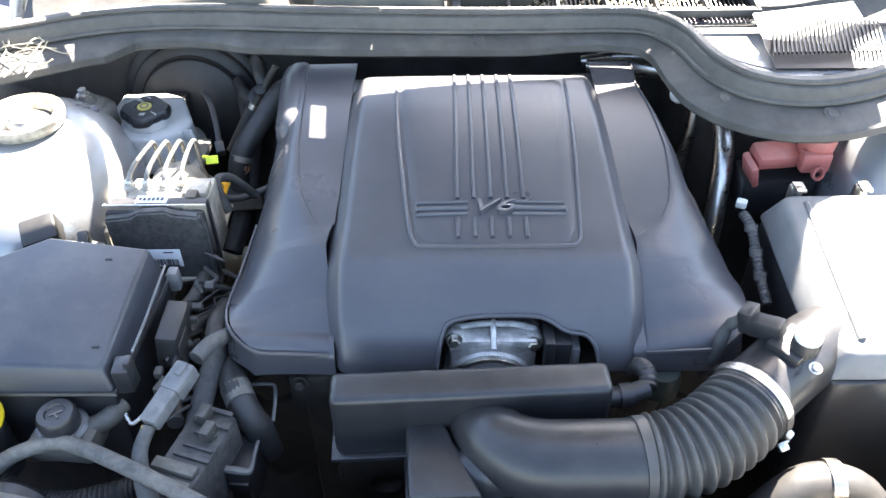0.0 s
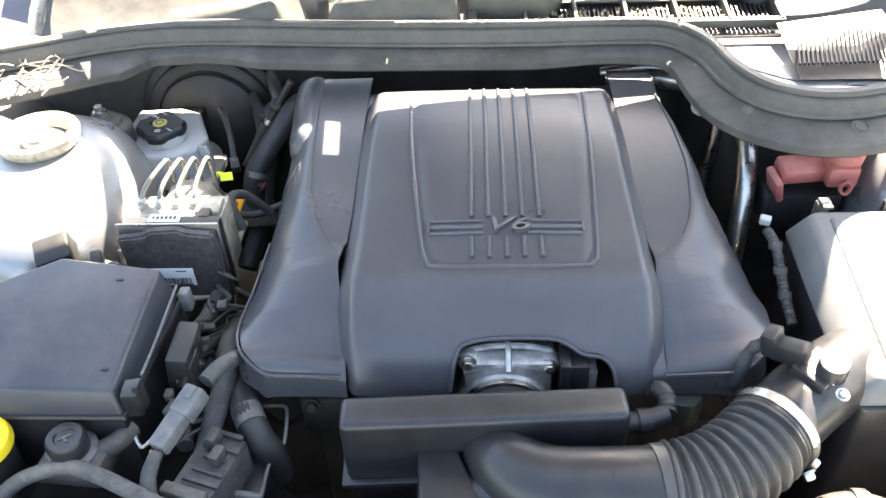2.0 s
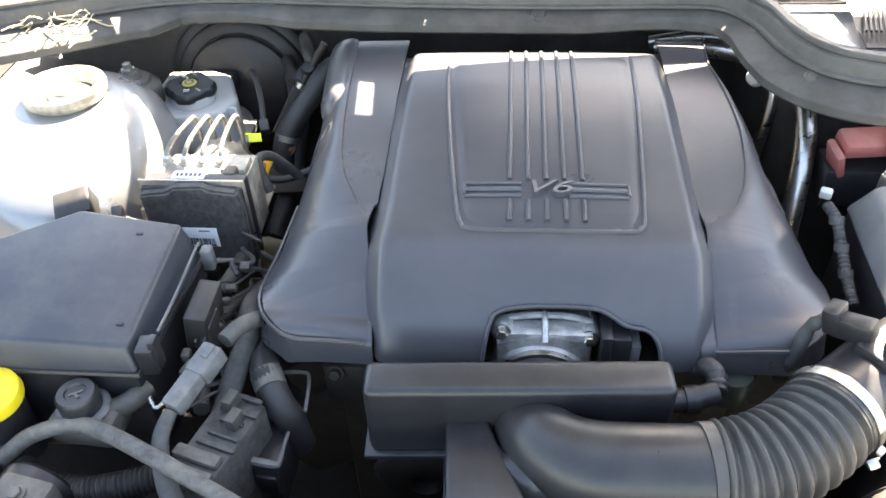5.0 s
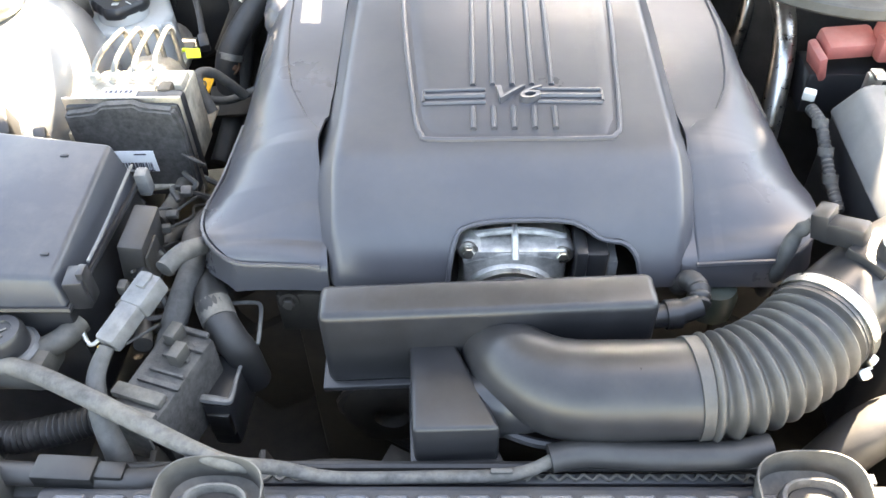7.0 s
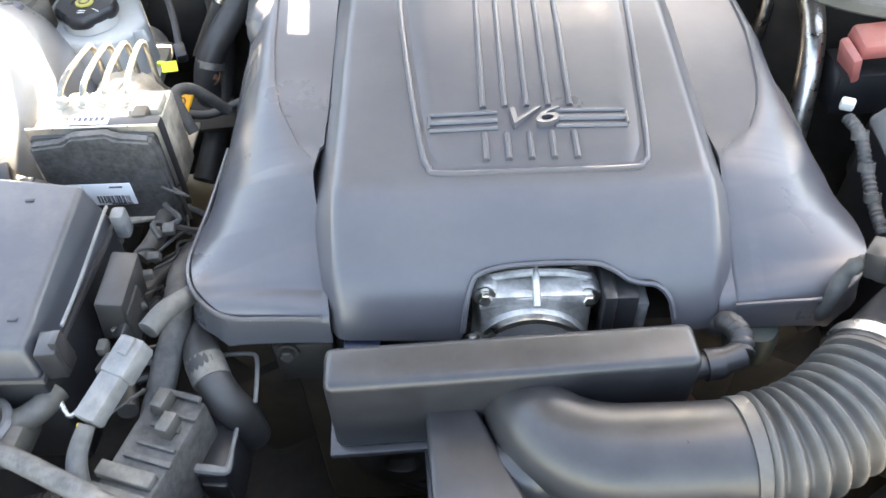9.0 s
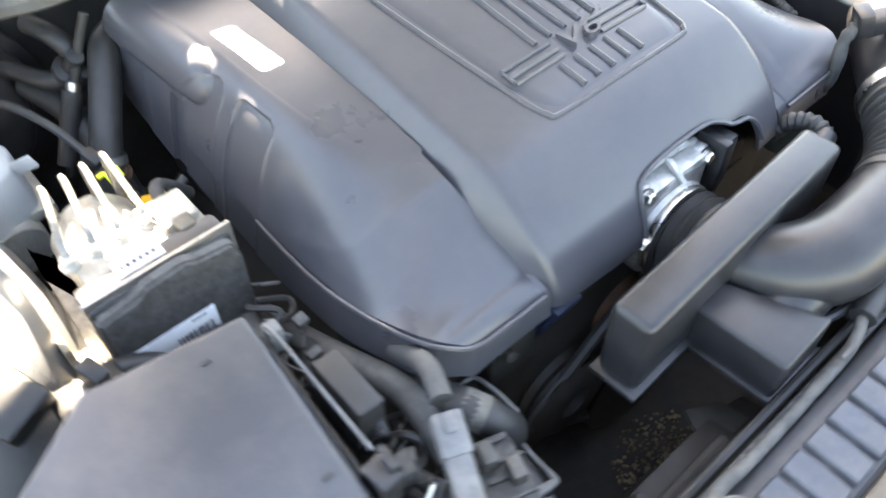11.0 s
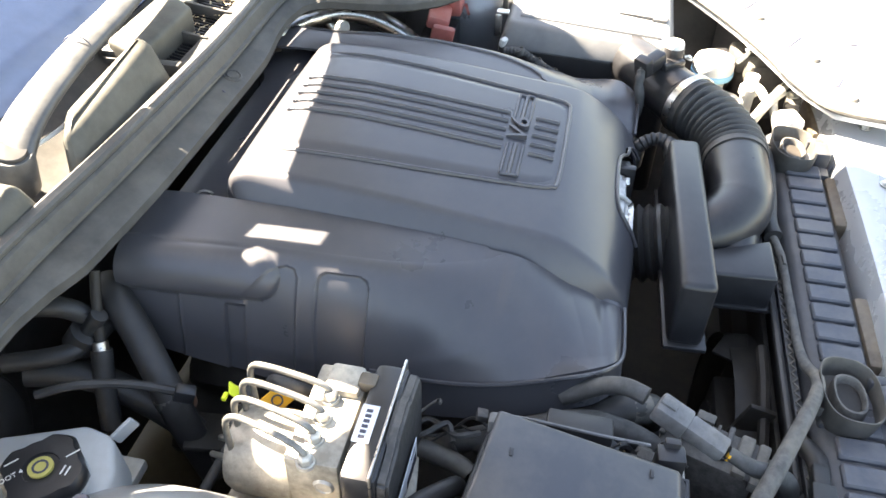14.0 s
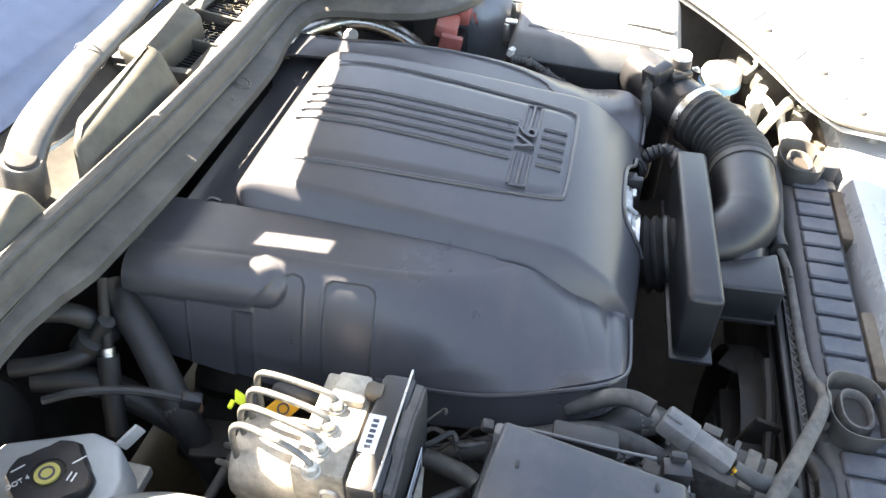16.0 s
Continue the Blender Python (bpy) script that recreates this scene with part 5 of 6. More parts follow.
def ac_pipes():
    t = thing("aircon_pipe", (0.26, 0.25, 0.70), "bare aluminium air conditioning pipes by the firewall", "pipe")
    part("large_pipe", tube([(0.15, 0.385, 0.835), (0.20, 0.365, 0.845), (0.255, 0.335, 0.85), (0.295, 0.29, 0.848), (0.305, 0.235, 0.835), (0.30, 0.185, 0.805), (0.292, 0.15, 0.75), (0.285, 0.12, 0.66)], 0.0125, 18, 10), STEEL, t)
    part("small_pipe", tube([(0.14, 0.39, 0.84), (0.19, 0.385, 0.85), (0.24, 0.375, 0.852), (0.275, 0.355, 0.848), (0.288, 0.32, 0.835), (0.290, 0.30, 0.79), (0.280, 0.29, 0.70)], 0.008, 14, 10), STEEL, t)
    part("service_cap", merge(lathe([(0, 0), (0.0090, 0), (0.0098, 0.003), (0.0098, 0.017), (0.007, 0.020), (0, 0.020)], (0.262, 0.290, 0.838), (-0.5, -0.55, 0.55), 14), lathe([(0.005, -0.012), (0.005, 0.002), (0, 0.002)], (0.262, 0.290, 0.838), (-0.5, -0.55, 0.55), 10)), TANK, t, "pale plastic service cap")
    part("bracket", merge(box((0.165, 0.345, 0.858), (0.04, 0.02, 0.004), 0.001, (0, 0, 10)), bolt((0.165, 0.340, 0.86), (0, 0, 1), 0.005, 0.005)), BROWN, t)


def washer_and_clutter():
    t = thing("washer_filler", (0.406, -0.254, 0.70), "washer filler neck with white and blue cap", "filler cap")
    part("neck", lathe([(0.022, -0.10), (0.022, 0.0), (0, 0.0)], (0.408, -0.252, 0.765), (0, 0, 1), 24), WHITE_PLASTIC, t)
    part("cap", lathe([(0.030, 0.0), (0.031, 0.004), (0.031, 0.012), (0.028, 0.020), (0.015, 0.024), (0, 0.0245)], (0.408, -0.252, 0.765), (0, 0, 1), 28), WHITE_PLASTIC, t)
    part("cap_skirt", lathe([(0.031, -0.008), (0.032, -0.006), (0.032, 0.0), (0.030, 0.002)], (0.408, -0.252, 0.765), (0, 0, 1), 28), BLUE, t)
    part("cap_strap", tube([(0.40, -0.285, 0.785), (0.40, -0.295, 0.80), (0.395, -0.292, 0.81)], 0.003, 8, 5), WHITE_PLASTIC, t)
    p = thing("drain_fitting", (0.345, -0.30, 0.72), "pale plastic hose fitting beside the radiator", "fitting")
    part("body", lathe([(0.009, -0.05), (0.010, 0.0), (0.014, 0.002), (0.014, 0.012), (0.010, 0.014), (0.010, 0.03), (0, 0.031)], (0.345, -0.300, 0.765), (0, 0, 1), 16), WHITE_PLASTIC, p)
    part("branch", tube([(0.345, -0.300, 0.782), (0.325, -0.31, 0.785), (0.30, -0.315, 0.785)], 0.006, 10, 5), WHITE_PLASTIC, p)
    h = thing("lower_hose", (0.27, -0.27, 0.70), "thick black coolant hose beside the radiator", "hose")
    part("hose", tube([(0.215, -0.285, 0.72), (0.245, -0.272, 0.755), (0.275, -0.265, 0.768), (0.31, -0.27, 0.76), (0.34, -0.28, 0.72)], 0.020, 20, 8), RUBBER, h)
    part("clip", lathe([(0.0205, -0.006), (0.0225, -0.006), (0.0225, 0.006), (0.0205, 0.006), (0.0205, -0.006)], (0.285, -0.265, 0.768), (1, -0.03, 0), 24), STEEL, h)
    c = thing("hose_bracket", (0.30, -0.33, 0.70), "bright alloy brackets and clips beside the radiator", "bracket")
    part("arm", tube([(0.26, -0.335, 0.76), (0.29, -0.325, 0.785), (0.32, -0.335, 0.79), (0.35, -0.35, 0.785), (0.40, -0.36, 0.78)], 0.006, 10, 6), ALU_DULL, c)
    part("arm", tube([(0.27, -0.30, 0.765), (0.285, -0.318, 0.79), (0.30, -0.335, 0.80)], 0.007, 10, 6), ALU_DULL, c)
    part("block", box((0.255, -0.345, 0.775), (0.035, 0.025, 0.03), 0.004, (0, 0, 20)), WHITE_PLASTIC, c)
    part("block", box((0.31, -0.355, 0.775), (0.04, 0.02, 0.025), 0.004, (0, 0, -12)), DUSTY, c)
    part("clip", bolt((0.31, -0.352, 0.789), (0, 0, 1), 0.006, 0.006), STEEL, c)
    for s in (1, -1):
        hl = thing("headlamp", (0.48 * s, -0.36, 0.69), "rear of the dusty black headlamp housing", "headlamp", "headlamps")
        part("housing", box((0.50 * s, -0.36, 0.74), (0.20, 0.16, 0.10), 0.02, (0, 0, 12 * s)), DUSTY, hl)
        part("bulb_cover", lathe([(0.034, -0.004), (0.034, 0.010), (0.030, 0.014), (0.012, 0.015), (0, 0.015)], (0.455 * s, -0.272, 0.742), (-0.2 * s, 1, 0), 24), PLASTIC, hl)
        part("mounting_ear", merge(box((0.44 * s, -0.30, 0.775), (0.05, 0.04, 0.03), 0.006, (0, 0, 12 * s)), bolt((0.44 * s, -0.30, 0.791), (0, 0, 1), 0.006, 0.005)), DUSTY, hl)


# ---------- radiator ----------
def radiator():
    t = thing("radiator", (CX, -0.335, 0.45), "dark plastic radiator top tank with cross ribs", "radiator")
    g = [[(x, y, z) for x in [-0.36 + 0.60 * i / 12 for i in range(13)]] for y, z in ((-0.315, 0.55), (-0.315, 0.757), (-0.319, 0.765), (-0.326, 0.770), (-0.350, 0.772), (-0.374, 0.769), (-0.382, 0.760), (-0.384, 0.55))]
    part("top_tank", thicken(sheet(g), 0.003), RAD, t)
    for i in range(20):
        x = -0.335 + 0.0285 * i
        if x < 0.235:
            part("tank_rib", box((x, -0.351, 0.772), (0.0235, 0.042, 0.008), 0.002, seg=1), RIBS, t)
    zig = []
    for i in range(100):
        zig.append((-0.36 + 0.006 * i, -0.3085 + (0.0022 if i % 2 else -0.0022), 0.7590))
    part("crimp_edge", tube(zig, 0.0013, 6, 3), HOSE_GREY, t, "crimped metal edge")
    part("crimp_rail", box((-0.06, -0.3085, 0.7545), (0.60, 0.008, 0.006), 0.001), RAD, t)
    part("core_side", box((CX, -0.340, 0.60), (0.62, 0.04, 0.26), 0.004), GRIME, t)
    f = thing("fan_shroud", (CX, -0.28, 0.45), "black plastic fan shroud behind the radiator", "fan shroud")
    sh = lathe([(0.150, 0.0), (0.150, 0.03), (0.156, 0.032), (0.158, 0.0), (0.150, 0.0)], (-0.16, -0.297, 0.555), (0, 1, 0), 48)
    merge(sh, box((CX, -0.301, 0.690), (0.60, 0.006, 0.05), 0.002))
    part("ring", sh, GRIME, f)
    for x, h in ((-0.30, 0.74), (-0.215, 0.735), (0.04, 0.73)):
        part("stay", box((x, -0.272, h - 0.05), (0.006, 0.028, 0.10), 0.002, (15, 0, 0)), GRIME, f)
    part("motor", lathe([(0, 0), (0.045, 0), (0.045, 0.03), (0.03, 0.036), (0, 0.036)], (-0.16, -0.285, 0.60), (0, 1, 0), 28), GRIME, f)
    part("motor_housing", box((-0.185, -0.272, 0.590), (0.150, 0.030, 0.135), 0.006), GRIME, f)
    part("shelf", prism([(-0.135, -0.284), (-0.085, -0.286), (-0.088, -0.262), (-0.118, -0.246)][::-1], 0.698, 0.702, 0.001), GRIME, f)
    part("arc", tube([(-0.135, -0.288, 0.735), (-0.19, -0.288, 0.728), (-0.25, -0.288, 0.70), (-0.29, -0.288, 0.65)], 0.006, 8, 6), GRIME, f)
    part("shroud_lip", tube([(-0.32, -0.298, 0.755), (-0.2, -0.298, 0.756), (0.0, -0.298, 0.756), (0.18, -0.298, 0.754)], 0.004, 8, 6), RUBBER, f)


def grit():
    """Pale grit added on the closed undertray, in place of gravel seen through an opening."""
    rnd = random.Random(8)
    bm = bmesh.new()
    for i in range(420):
        q, r = rnd.uniform(0, 6.283), 0.055 * math.sqrt(rnd.random())
        e = rnd.uniform(0.0015, 0.0042)
        merge(bm, box((-0.019 + r * 1.2 * math.cos(q), -0.217 + r * math.sin(q), 0.416 + 0.002 * rnd.random()), (e, e * rnd.uniform(0.5, 1.0), e * 0.6), 0, (rnd.uniform(-40, 40), rnd.uniform(-40, 40), rnd.uniform(0, 180))))
    tagged(part("grit", bm, mat("pale_grit", (0.22, 0.185, 0.12), 0.85, var=0.5)), "pale grit added on the undertray for the gravel below", "grit", kind="stuff")


def mount(at, angle):
    x, y, z = at
    t = thing("radiator_mount", (x, y, z - 0.05), "grey plastic radiator mount with rubber grommet", "mount", "radiator mounts")
    bm = bmesh.new()
    n = 48

    def ring_at(bm, r, h, sx, sy, e):
        out = []
        for k in range(n):
            a = 2 * math.pi * k / n
            c, s = math.cos(a), math.sin(a)
            out.append(bm.verts.new((sx * r * math.copysign(abs(c) ** e, c), sy * r * math.copysign(abs(s) ** e, s), h + 0.10 * r * s)))
        return out

    def stack(bm, rows, sx, sy, e=0.72):
        prev = None
        for r, h in rows:
            ring = ring_at(bm, r, h, sx, sy, e)
            if prev:
                for k in range(n):
                    bm.faces.new((prev[k], prev[(k + 1) % n], ring[(k + 1) % n], ring[k]))
            prev = ring
        bm.faces.new(prev)
        return bm
    stack(bm, [(0.026, -0.045), (0.032, -0.025), (0.035, 0.0), (0.0348, 0.0015), (0.0338, 0.0015), (0.0330, 0.0), (0.0305, -0.020), (0.024, -0.023)], 1.08, 0.80)
    bm.transform(pose(x, y, z, 0, 0, angle))
    part("bracket", bm, DUSTY, t)
    bm = stack(bmesh.new(), [(0.022, -0.024), (0.0215, -0.010), (0.0205, -0.008), (0.0185, -0.008), (0.0170, -0.010), (0.0155, -0.0225)], 1.10, 0.72, 0.8)
    bm.transform(pose(x + 0.003, y - 0.002, z, 0, 0, angle))
    part("grommet", bm, HOSE_GREY, t)
    bm = stack(bmesh.new(), [(0.0168, -0.0160), (0.0160, -0.0150), (0.0080, -0.0150)], 1.06, 0.70, 0.8)
    bm.transform(pose(x + 0.003, y - 0.002, z, 0, 0, angle))
    part("recess", bm, GRIME, t)
    part("clip", merge(box((x - 0.012, y + 0.030, z - 0.012), (0.024, 0.006, 0.010), 0.001), merge(box((x - 0.023, y + 0.030, z - 0.010), (0.003, 0.008, 0.010), 0.001), box((x - 0.001, y + 0.030, z - 0.010), (0.003, 0.008, 0.010), 0.001))), DUSTY, t)
    part("tail", merge(box((x - 0.004, y - 0.022, z - 0.032), (0.056, 0.05, 0.020), 0.006), box((x, y + 0.014, z - 0.03), (0.05, 0.02, 0.016), 0.004)), RAD, t)
    part("lug", merge(box((x, y - 0.036, z - 0.014), (0.03, 0.018, 0.024), 0.003), box((x + 0.024, y - 0.032, z - 0.016), (0.012, 0.022, 0.02), 0.003)), RAD, t)
    return t


# ---------- wiring and hoses at the near front corner ----------
def near_corner():
    c = thing("wiring_connector", (-0.32, -0.195, 0.76), "pale grey wiring connector taped into the loom", "connector")
    ax = Vector((-0.334, -0.230, 0.806)) - Vector((-0.305, -0.165, 0.822))
    ang = math.degrees(math.atan2(ax.y, ax.x))
    b = box((-0.324, -0.208, 0.812), (0.036, 0.018, 0.017), 0.003, (0, 12, ang))
    part("socket", b, GREY_CONN, c)
    b2 = merge(box((-0.311, -0.180, 0.818), (0.030, 0.021, 0.020), 0.003, (0, 12, ang)), box((-0.309, -0.176, 0.830), (0.014, 0.008, 0.003), 0.001, (0, 12, ang)))
    part("plug", b2, GREY_CONN, c)
    part("tail", tube([(-0.300, -0.158, 0.823), (-0.292, -0.140, 0.822), (-0.286, -0.12, 0.81), (-0.285, -0.09, 0.785)], 0.008, 12, 6), LOOM, c)
    part("tail", tube([(-0.331, -0.226, 0.808), (-0.335, -0.248, 0.799), (-0.328, -0.272, 0.785), (-0.318, -0.29, 0.755), (-0.315, -0.30, 0.70)], 0.009, 12, 6, radius=lambda f: 0.006 + 0.006 * f), LOOM, c)
    part("orange_seal", box((-0.332, -0.228, 0.807), (0.004, 0.011, 0.009), 0.002, (0, 12, ang)), ORANGE, c)
    r = thing("relay_carrier", (-0.30, -0.215, 0.66), "dusty black ribbed relay carrier below the connector", "relay box")
    part("body", box((-0.298, -0.222, 0.735), (0.044, 0.085, 0.075), 0.004, (0, 0, -18)), ROUGH, r)
    for i in range(1, 6):
        part("rib", box((-0.300 + 0.0035 * i, -0.252 + 0.013 * i + 0.003 * (i % 2), 0.775), (0.024 + 0.007 * (i * 2 % 3), 0.003 + 0.002 * (i % 2), 0.004), 0.001, (0, 0, -18)), ROUGH, r)
    part("end_cap", box((-0.314, -0.262, 0.771), (0.046, 0.010, 0.012), 0.002, (0, 0, -18)), HOSE_GREY, r)
    part("end_cap", box((-0.309, -0.248, 0.776), (0.044, 0.012, 0.008), 0.002, (0, 0, -18)), HOSE_GREY, r)
    part("face", box((-0.318, -0.268, 0.745), (0.040, 0.003, 0.044), 0.001, (0, 0, -18)), HOSE_GREY, r)
    for x, y in ((-0.292, -0.195), (-0.284, -0.215)):
        part("prong", box((x, y, 0.785), (0.010, 0.016, 0.014), 0.001, (0, 0, -18)), DUSTY, r)
    k = thing("coolant_sensor_cap", (-0.41, -0.21, 0.74), "black capped valve on a dusty moulded housing", "cap")
    part("housing", merge(box((-0.418, -0.214, 0.775), (0.062, 0.040, 0.026), 0.006, (0, 0, -6)), tube([(-0.40, -0.208, 0.78), (-0.382, -0.198, 0.785), (-0.374, -0.182, 0.785)], 0.010, 12, 6)), DUSTY, k)
    part("collar", lathe([(0.022, 0), (0.024, 0.004), (0.021, 0.007), (0.0, 0.007)], (-0.420, -0.212, 0.786), (0, 0, 1), 24), GREY_CONN, k)
    part("cap", lathe([(0.018, 0.0), (0.0185, 0.016), (0.016, 0.020), (0.010, 0.020), (0.009, 0.018), (0, 0.018)], (-0.420, -0.212, 0.792), (0, 0, 1), 24), PLASTIC, k)
    part("cap_mark", merge(box((-0.420, -0.212, 0.8105), (0.012, 0.002, 0.001), 0, (0, 0, 30)), box((-0.418, -0.215, 0.8105), (0.006, 0.002, 0.001), 0, (0, 0, -40))), DUSTY, k)
    part("red_lever", box((-0.390, -0.232, 0.772), (0.010, 0.006, 0.018), 0.002, (20, 0, 20)), RED, k, "red plastic lever")
    y = thing("oil_cap", (-0.49, -0.215, 0.72), "yellow round cap on a black filler neck", "cap")
    part("neck", lathe([(0.022, -0.07), (0.022, 0.0), (0, 0.0)], (-0.497, -0.214, 0.80), (0, 0, 1), 24), PLASTIC, y)
    part("cap", lathe([(0.026, 0.0), (0.027, 0.004), (0.026, 0.012), (0.020, 0.016), (0, 0.017)], (-0.497, -0.214, 0.80), (0, -0.15, 1), 28), YELLOW, y)
    h = thing("overflow_hose", (-0.25, -0.30, 0.75), "dusty grey rubber hose lying across the fan shroud", "hose")
    part("hose", tube([(-0.485, -0.250, 0.765), (-0.460, -0.238, 0.782), (-0.423, -0.23, 0.79), (-0.391, -0.239, 0.795), (-0.342, -0.263, 0.8), (-0.293, -0.287, 0.8), (-0.248, -0.308, 0.798), (-0.22, -0.316, 0.792), (-0.19, -0.312, 0.779), (-0.15, -0.313, 0.767), (-0.08, -0.312, 0.766), (-0.02, -0.310, 0.767), (0.012, -0.300, 0.774)], 0.007, 14, 8, radius=lambda f: 0.0074 - 0.0026 * min(1, max(0, (f - 0.35) * 3))), HOSE_GREY, h)
    part("sleeve", tube([(0.005, -0.302, 0.774), (0.03, -0.298, 0.776), (0.07, -0.301, 0.777), (0.13, -0.303, 0.781), (0.16, -0.300, 0.786)], 0.0105, 14, 8), RUBBER, h)
    part("clip", box((-0.03, -0.311, 0.7725), (0.016, 0.004, 0.003), 0.001), HOSE_GREY, h)
    z = thing("corrugated_conduit", (-0.40, -0.26, 0.70), "black corrugated wiring conduit under the grey hose", "conduit")
    part("conduit", tube([(-0.50, -0.235, 0.755), (-0.46, -0.255, 0.742), (-0.42, -0.262, 0.738), (-0.385, -0.258, 0.742), (-0.352, -0.25, 0.745)], 0.013, 16, 40, radius=lambda f: 0.012 + 0.0013 * math.sin(f * 210)), RUBBER, z)
    hw = thing("headlamp_loom", (-0.36, -0.31, 0.72), "dark wiring loom with plugs beside the radiator mount", "wiring loom")
    part("loom", tube([(-0.47, -0.30, 0.755), (-0.43, -0.306, 0.764), (-0.39, -0.309, 0.766), (-0.34, -0.312, 0.766), (-0.29, -0.314, 0.765), (-0.262, -0.30, 0.755)], 0.009, 12, 6), RUBBER, hw)
    part("plug", merge(box((-0.345, -0.311, 0.772), (0.046, 0.020, 0.014), 0.002, (0, 0, -3)), box((-0.312, -0.312, 0.772), (0.022, 0.014, 0.010), 0.002, (0, 0, -3))), BLACK, hw)
    part("clip", box((-0.405, -0.308, 0.770), (0.012, 0.022, 0.016), 0.002), DUSTY, hw)
    part("backing", box((-0.40, -0.305, 0.745), (0.17, 0.03, 0.012), 0.003), BODY_DARK, hw)
    e = thing("radiator_hose", (-0.25, -0.16, 0.66), "dusty black coolant hose bending down beside the engine", "hose")
    part("hose", tube([(-0.283, -0.07, 0.72), (-0.285, -0.11, 0.755), (-0.276, -0.145, 0.77), (-0.265, -0.165, 0.765), (-0.256, -0.175, 0.752), (-0.250, -0.176, 0.735), (-0.248, -0.170, 0.69)], 0.0145, 20, 8), RUBBER, e)
    part("wrap", tube([(-0.274, -0.149, 0.770), (-0.265, -0.166, 0.766)], 0.0153, 20, 4), HOSE_GREY, e)
    d = thing("pump_module", (-0.245, -0.2190, 0.62), "black plastic module with pale edge deep beside the fan", "module")
    part("body", box((-0.263, -0.2000, 0.700), (0.024, 0.056, 0.06), 0.004, (0, 0, -3)), PLASTIC, d)
    part("edge", tube([(-0.2755, -0.1790, 0.735), (-0.2765, -0.1990, 0.735), (-0.2770, -0.2180, 0.735), (-0.2755, -0.2225, 0.735), (-0.264, -0.2245, 0.735), (-0.253, -0.2260, 0.735), (-0.2505, -0.2220, 0.735), (-0.2500, -0.2040, 0.735), (-0.2490, -0.1890, 0.735)], 0.003, 8, 4, radius=lambda f: 0.0018 + 0.0022 * math.sin(math.pi * f) ** 4), GREY_CONN, d)
    part("skirt", box((-0.264, -0.2280, 0.705), (0.020, 0.006, 0.030), 0.002, (0, 0, -6)), BLACK, d)
    w = thing("wiring_loom", (-0.33, -0.06, 0.68), "dusty taped wiring loom between fuse box and engine", "wiring loom")
    part("trunk", tube([(-0.318, 0.06, 0.70), (-0.318, 0.0, 0.735), (-0.312, -0.06, 0.765), (-0.300, -0.11, 0.775), (-0.302, -0.15, 0.772), (-0.308, -0.19, 0.755)], 0.011, 14, 6), LOOM, w)
    part("branch", tube([(-0.322, -0.02, 0.74), (-0.338, -0.06, 0.76), (-0.342, -0.10, 0.755), (-0.336, -0.15, 0.76), (-0.325, -0.19, 0.765)], 0.008, 12, 6), RUBBER, w)
    part("branch", tube([(-0.335, -0.19, 0.80), (-0.35, -0.195, 0.785), (-0.362, -0.20, 0.778), (-0.37, -0.19, 0.785)], 0.002, 8, 6), STEEL, w)
    part("plug", merge(box((-0.338, -0.165, 0.785), (0.012, 0.018, 0.020), 0.002, (0, 0, -18)), box((-0.345, -0.150, 0.793), (0.008, 0.011, 0.010), 0.002)), ROUGH, w)
    rnd = random.Random(21)
    for i in range(16):
        y0 = -0.20 + 0.014 * i
        x0 = -0.330 - 0.012 * rnd.random()
        z0 = 0.765 + 0.03 * rnd.random()
        pts = [(x0 + rnd.uniform(-0.012, 0.030) * (k > 0), y0 + 0.016 * k + rnd.uniform(-0.006, 0.006), z0 + rnd.uniform(-0.012, 0.014) - 0.008 * k) for k in range(5)]
        part("wire", tube(pts, rnd.choice((0.0014, 0.002, 0.0028, 0.0035)), 6, 5), rnd.choice((LOOM, RUBBER, ROUGH, RUBBER)), w)
    for i in range(7):
        part("wire_clip", box((-0.336 + 0.014 * rnd.random(), -0.19 + 0.028 * i, 0.782 + 0.012 * rnd.random()), (0.008 + 0.006 * rnd.random(), 0.006 + 0.006 * rnd.random(), 0.008), 0.0015, (rnd.uniform(-30, 30), rnd.uniform(-30, 30), rnd.uniform(0, 90))), rnd.choice((ROUGH, LOOM, PLASTIC)), w)
    q = thing("bulkhead_plug", (-0.485, 0.03, 0.76), "square black plug on a bracket behind the fuse box", "connector")
    part("body", box((-0.512, 0.022, 0.828), (0.040, 0.035, 0.030), 0.004, (20, -8, 20)), BLACK, q)
    part("bracket", merge(box((-0.47, 0.01, 0.80), (0.05, 0.03, 0.03), 0.003), box((-0.462, 0.012, 0.825), (0.012, 0.02, 0.02), 0.002, (20, 0, 20))), BLACK, q)
    part("cable", tube([(-0.465, 0.02, 0.812), (-0.43, 0.015, 0.80), (-0.40, -0.01, 0.79), (-0.38, -0.012, 0.76)], 0.008, 12, 6), RUBBER, q)


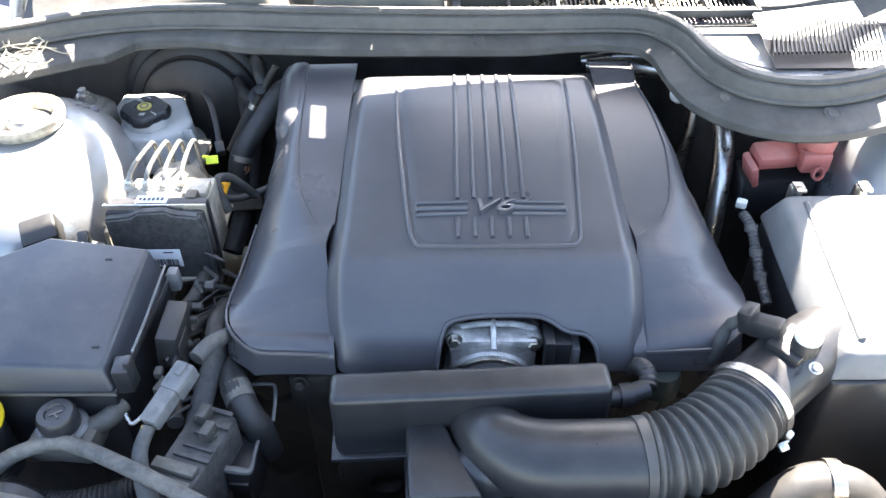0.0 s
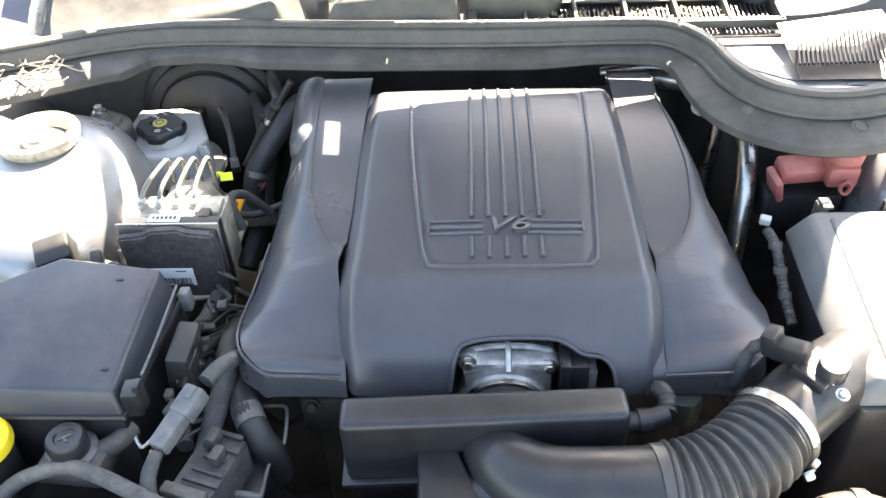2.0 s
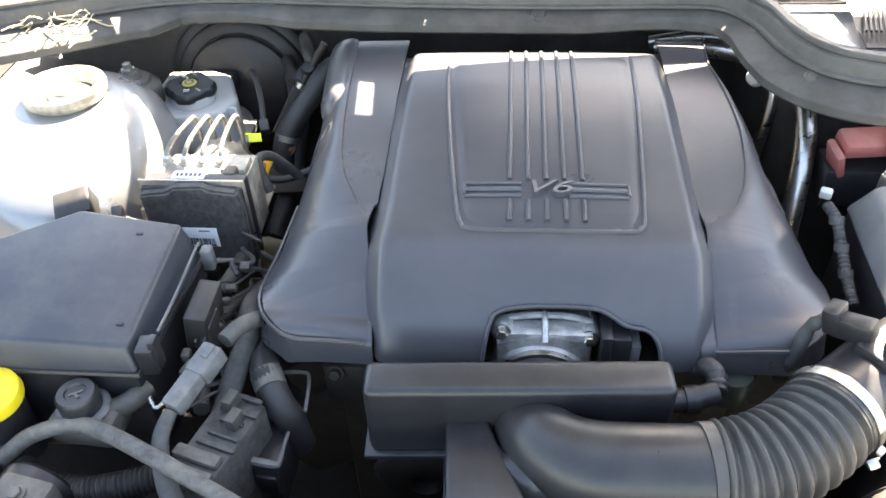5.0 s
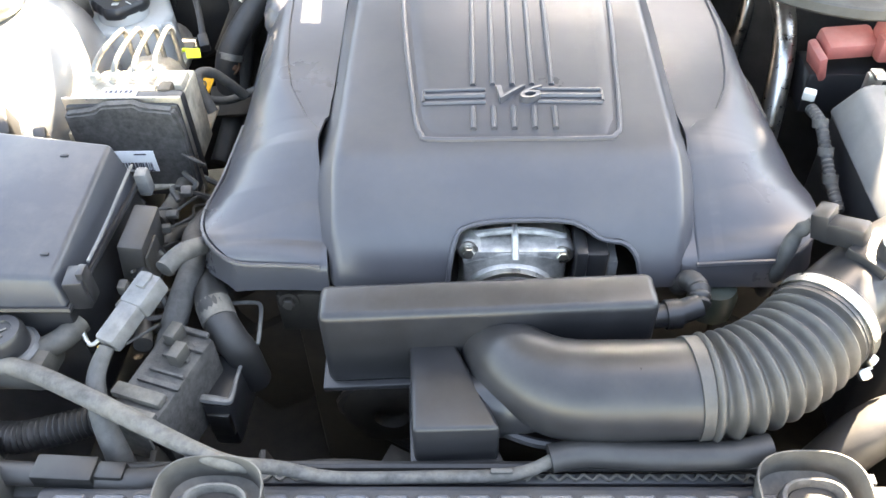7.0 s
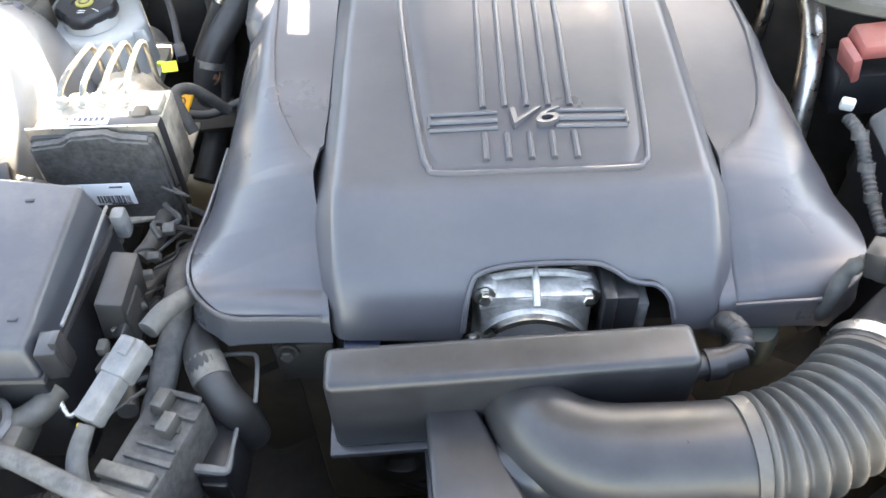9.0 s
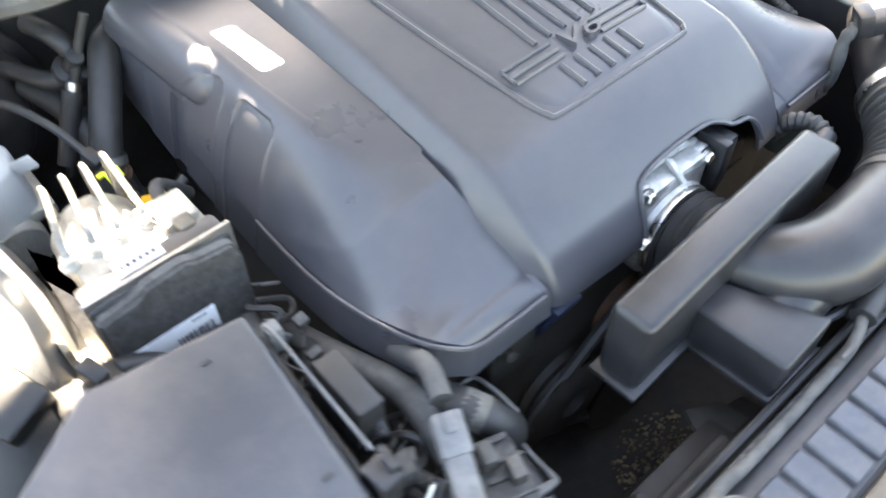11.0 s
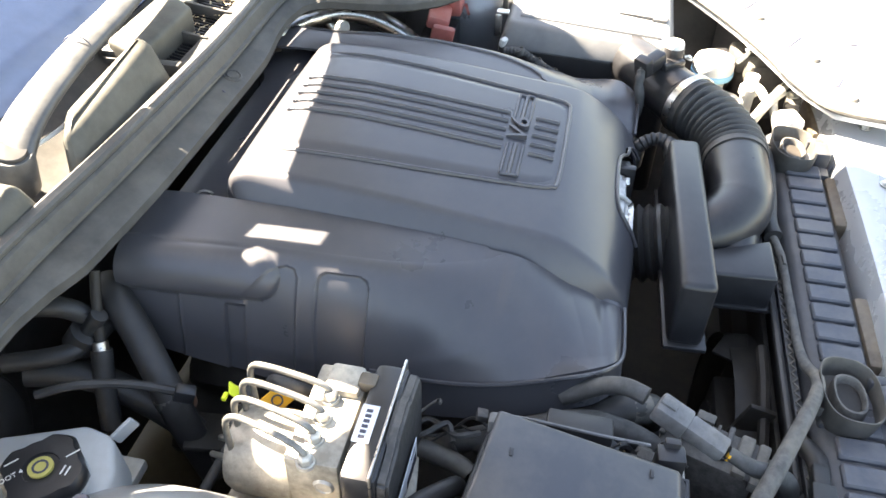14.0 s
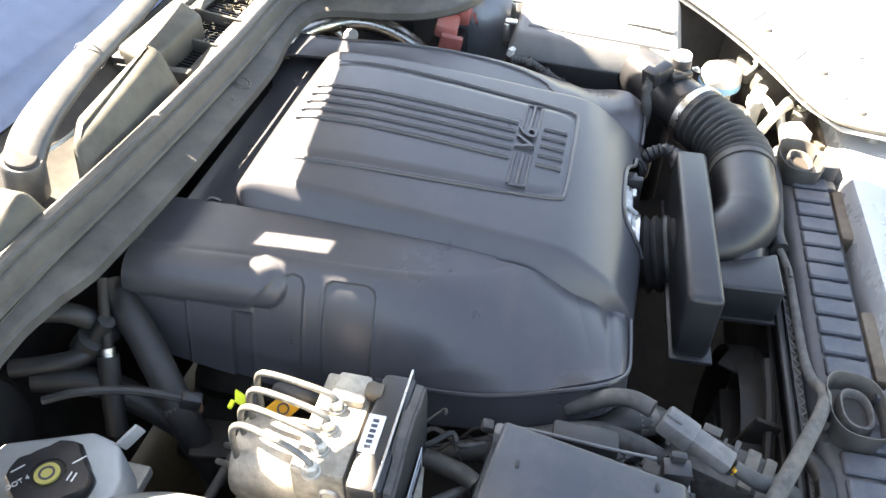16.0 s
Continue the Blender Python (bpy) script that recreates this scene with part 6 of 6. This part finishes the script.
def rear_corner():
    """Hoses and brackets in the dark between engine and firewall."""
    h = thing("heater_hose", (-0.33, 0.25, 0.60), "black heater hoses in the dark behind the engine", "hose")
    part("hose", tube([(-0.275, 0.352, 0.825), (-0.292, 0.335, 0.825), (-0.312, 0.308, 0.805), (-0.342, 0.272, 0.770), (-0.352, 0.257, 0.735), (-0.352, 0.24, 0.66)], 0.015, 18, 8), RUBBER, h)
    part("hose", tube([(-0.36, 0.40, 0.78), (-0.345, 0.35, 0.77), (-0.34, 0.30, 0.74), (-0.345, 0.24, 0.70), (-0.36, 0.18, 0.66)], 0.014, 16, 8), RUBBER, h)
    part("clamp", lathe([(0.0155, -0.004), (0.0168, -0.004), (0.0168, 0.004), (0.0155, 0.004), (0.0155, -0.004)], (-0.345, 0.267, 0.760), (0.25, 0.45, 0.85), 24), PIPE, h)
    d = thing("dipstick_tube", (-0.37, 0.33, 0.70), "thin steel tube with sleeve beside the engine", "tube")
    part("tube", tube([(-0.295, 0.345, 0.86), (-0.315, 0.34, 0.83), (-0.345, 0.33, 0.78), (-0.375, 0.32, 0.72)], 0.005, 10, 6), GRIME, d)
    part("sleeve", tube([(-0.335, 0.333, 0.80), (-0.352, 0.328, 0.77), (-0.372, 0.32, 0.735)], 0.010, 12, 4), RUBBER, d)
    part("band", tube([(-0.331, 0.335, 0.806), (-0.336, 0.333, 0.798)], 0.0075, 12, 2), STEEL, d)
    b = thing("steel_bracket", (-0.36, 0.20, 0.70), "rusty bracket and bolts low beside the engine", "bracket")
    part("plate", box((-0.345, 0.235, 0.715), (0.05, 0.05, 0.006), 0.002, (15, 10, 20)), GRIME, b)
    part("bolt", bolt((-0.338, 0.256, 0.748), (-0.6, -0.3, 0.7), 0.0055, 0.007), RUST, b)
    part("cable", tube([(-0.42, 0.21, 0.73), (-0.38, 0.20, 0.745), (-0.34, 0.20, 0.74), (-0.30, 0.21, 0.75)], 0.005, 10, 6), LOOM, b)
    part("cable", tube([(-0.33, 0.12, 0.78), (-0.345, 0.14, 0.81), (-0.335, 0.165, 0.80), (-0.31, 0.18, 0.76)], 0.006, 10, 6), LOOM, b)


ground()
bay()
front_panel()
headlamp_panel()
hood()
engine_block()
engine_cover()
throttle_body()
intake()
breather()
fuse_box()
brake_reservoir()
brake_booster()
abs_unit()
strut_tower((-0.575, 0.178, 0.880))
strut_tower((0.535, 0.178, 0.880))
hood_stop()
cowl()
twigs()
windscreen()
wipers()
air_box()
box_harness()
jump_post()
ac_pipes()
washer_and_clutter()
radiator()
grit()
mount((-0.230, -0.343, 0.797), 0)
mount((0.177, -0.338, 0.795), 0)
near_corner()
rear_corner()
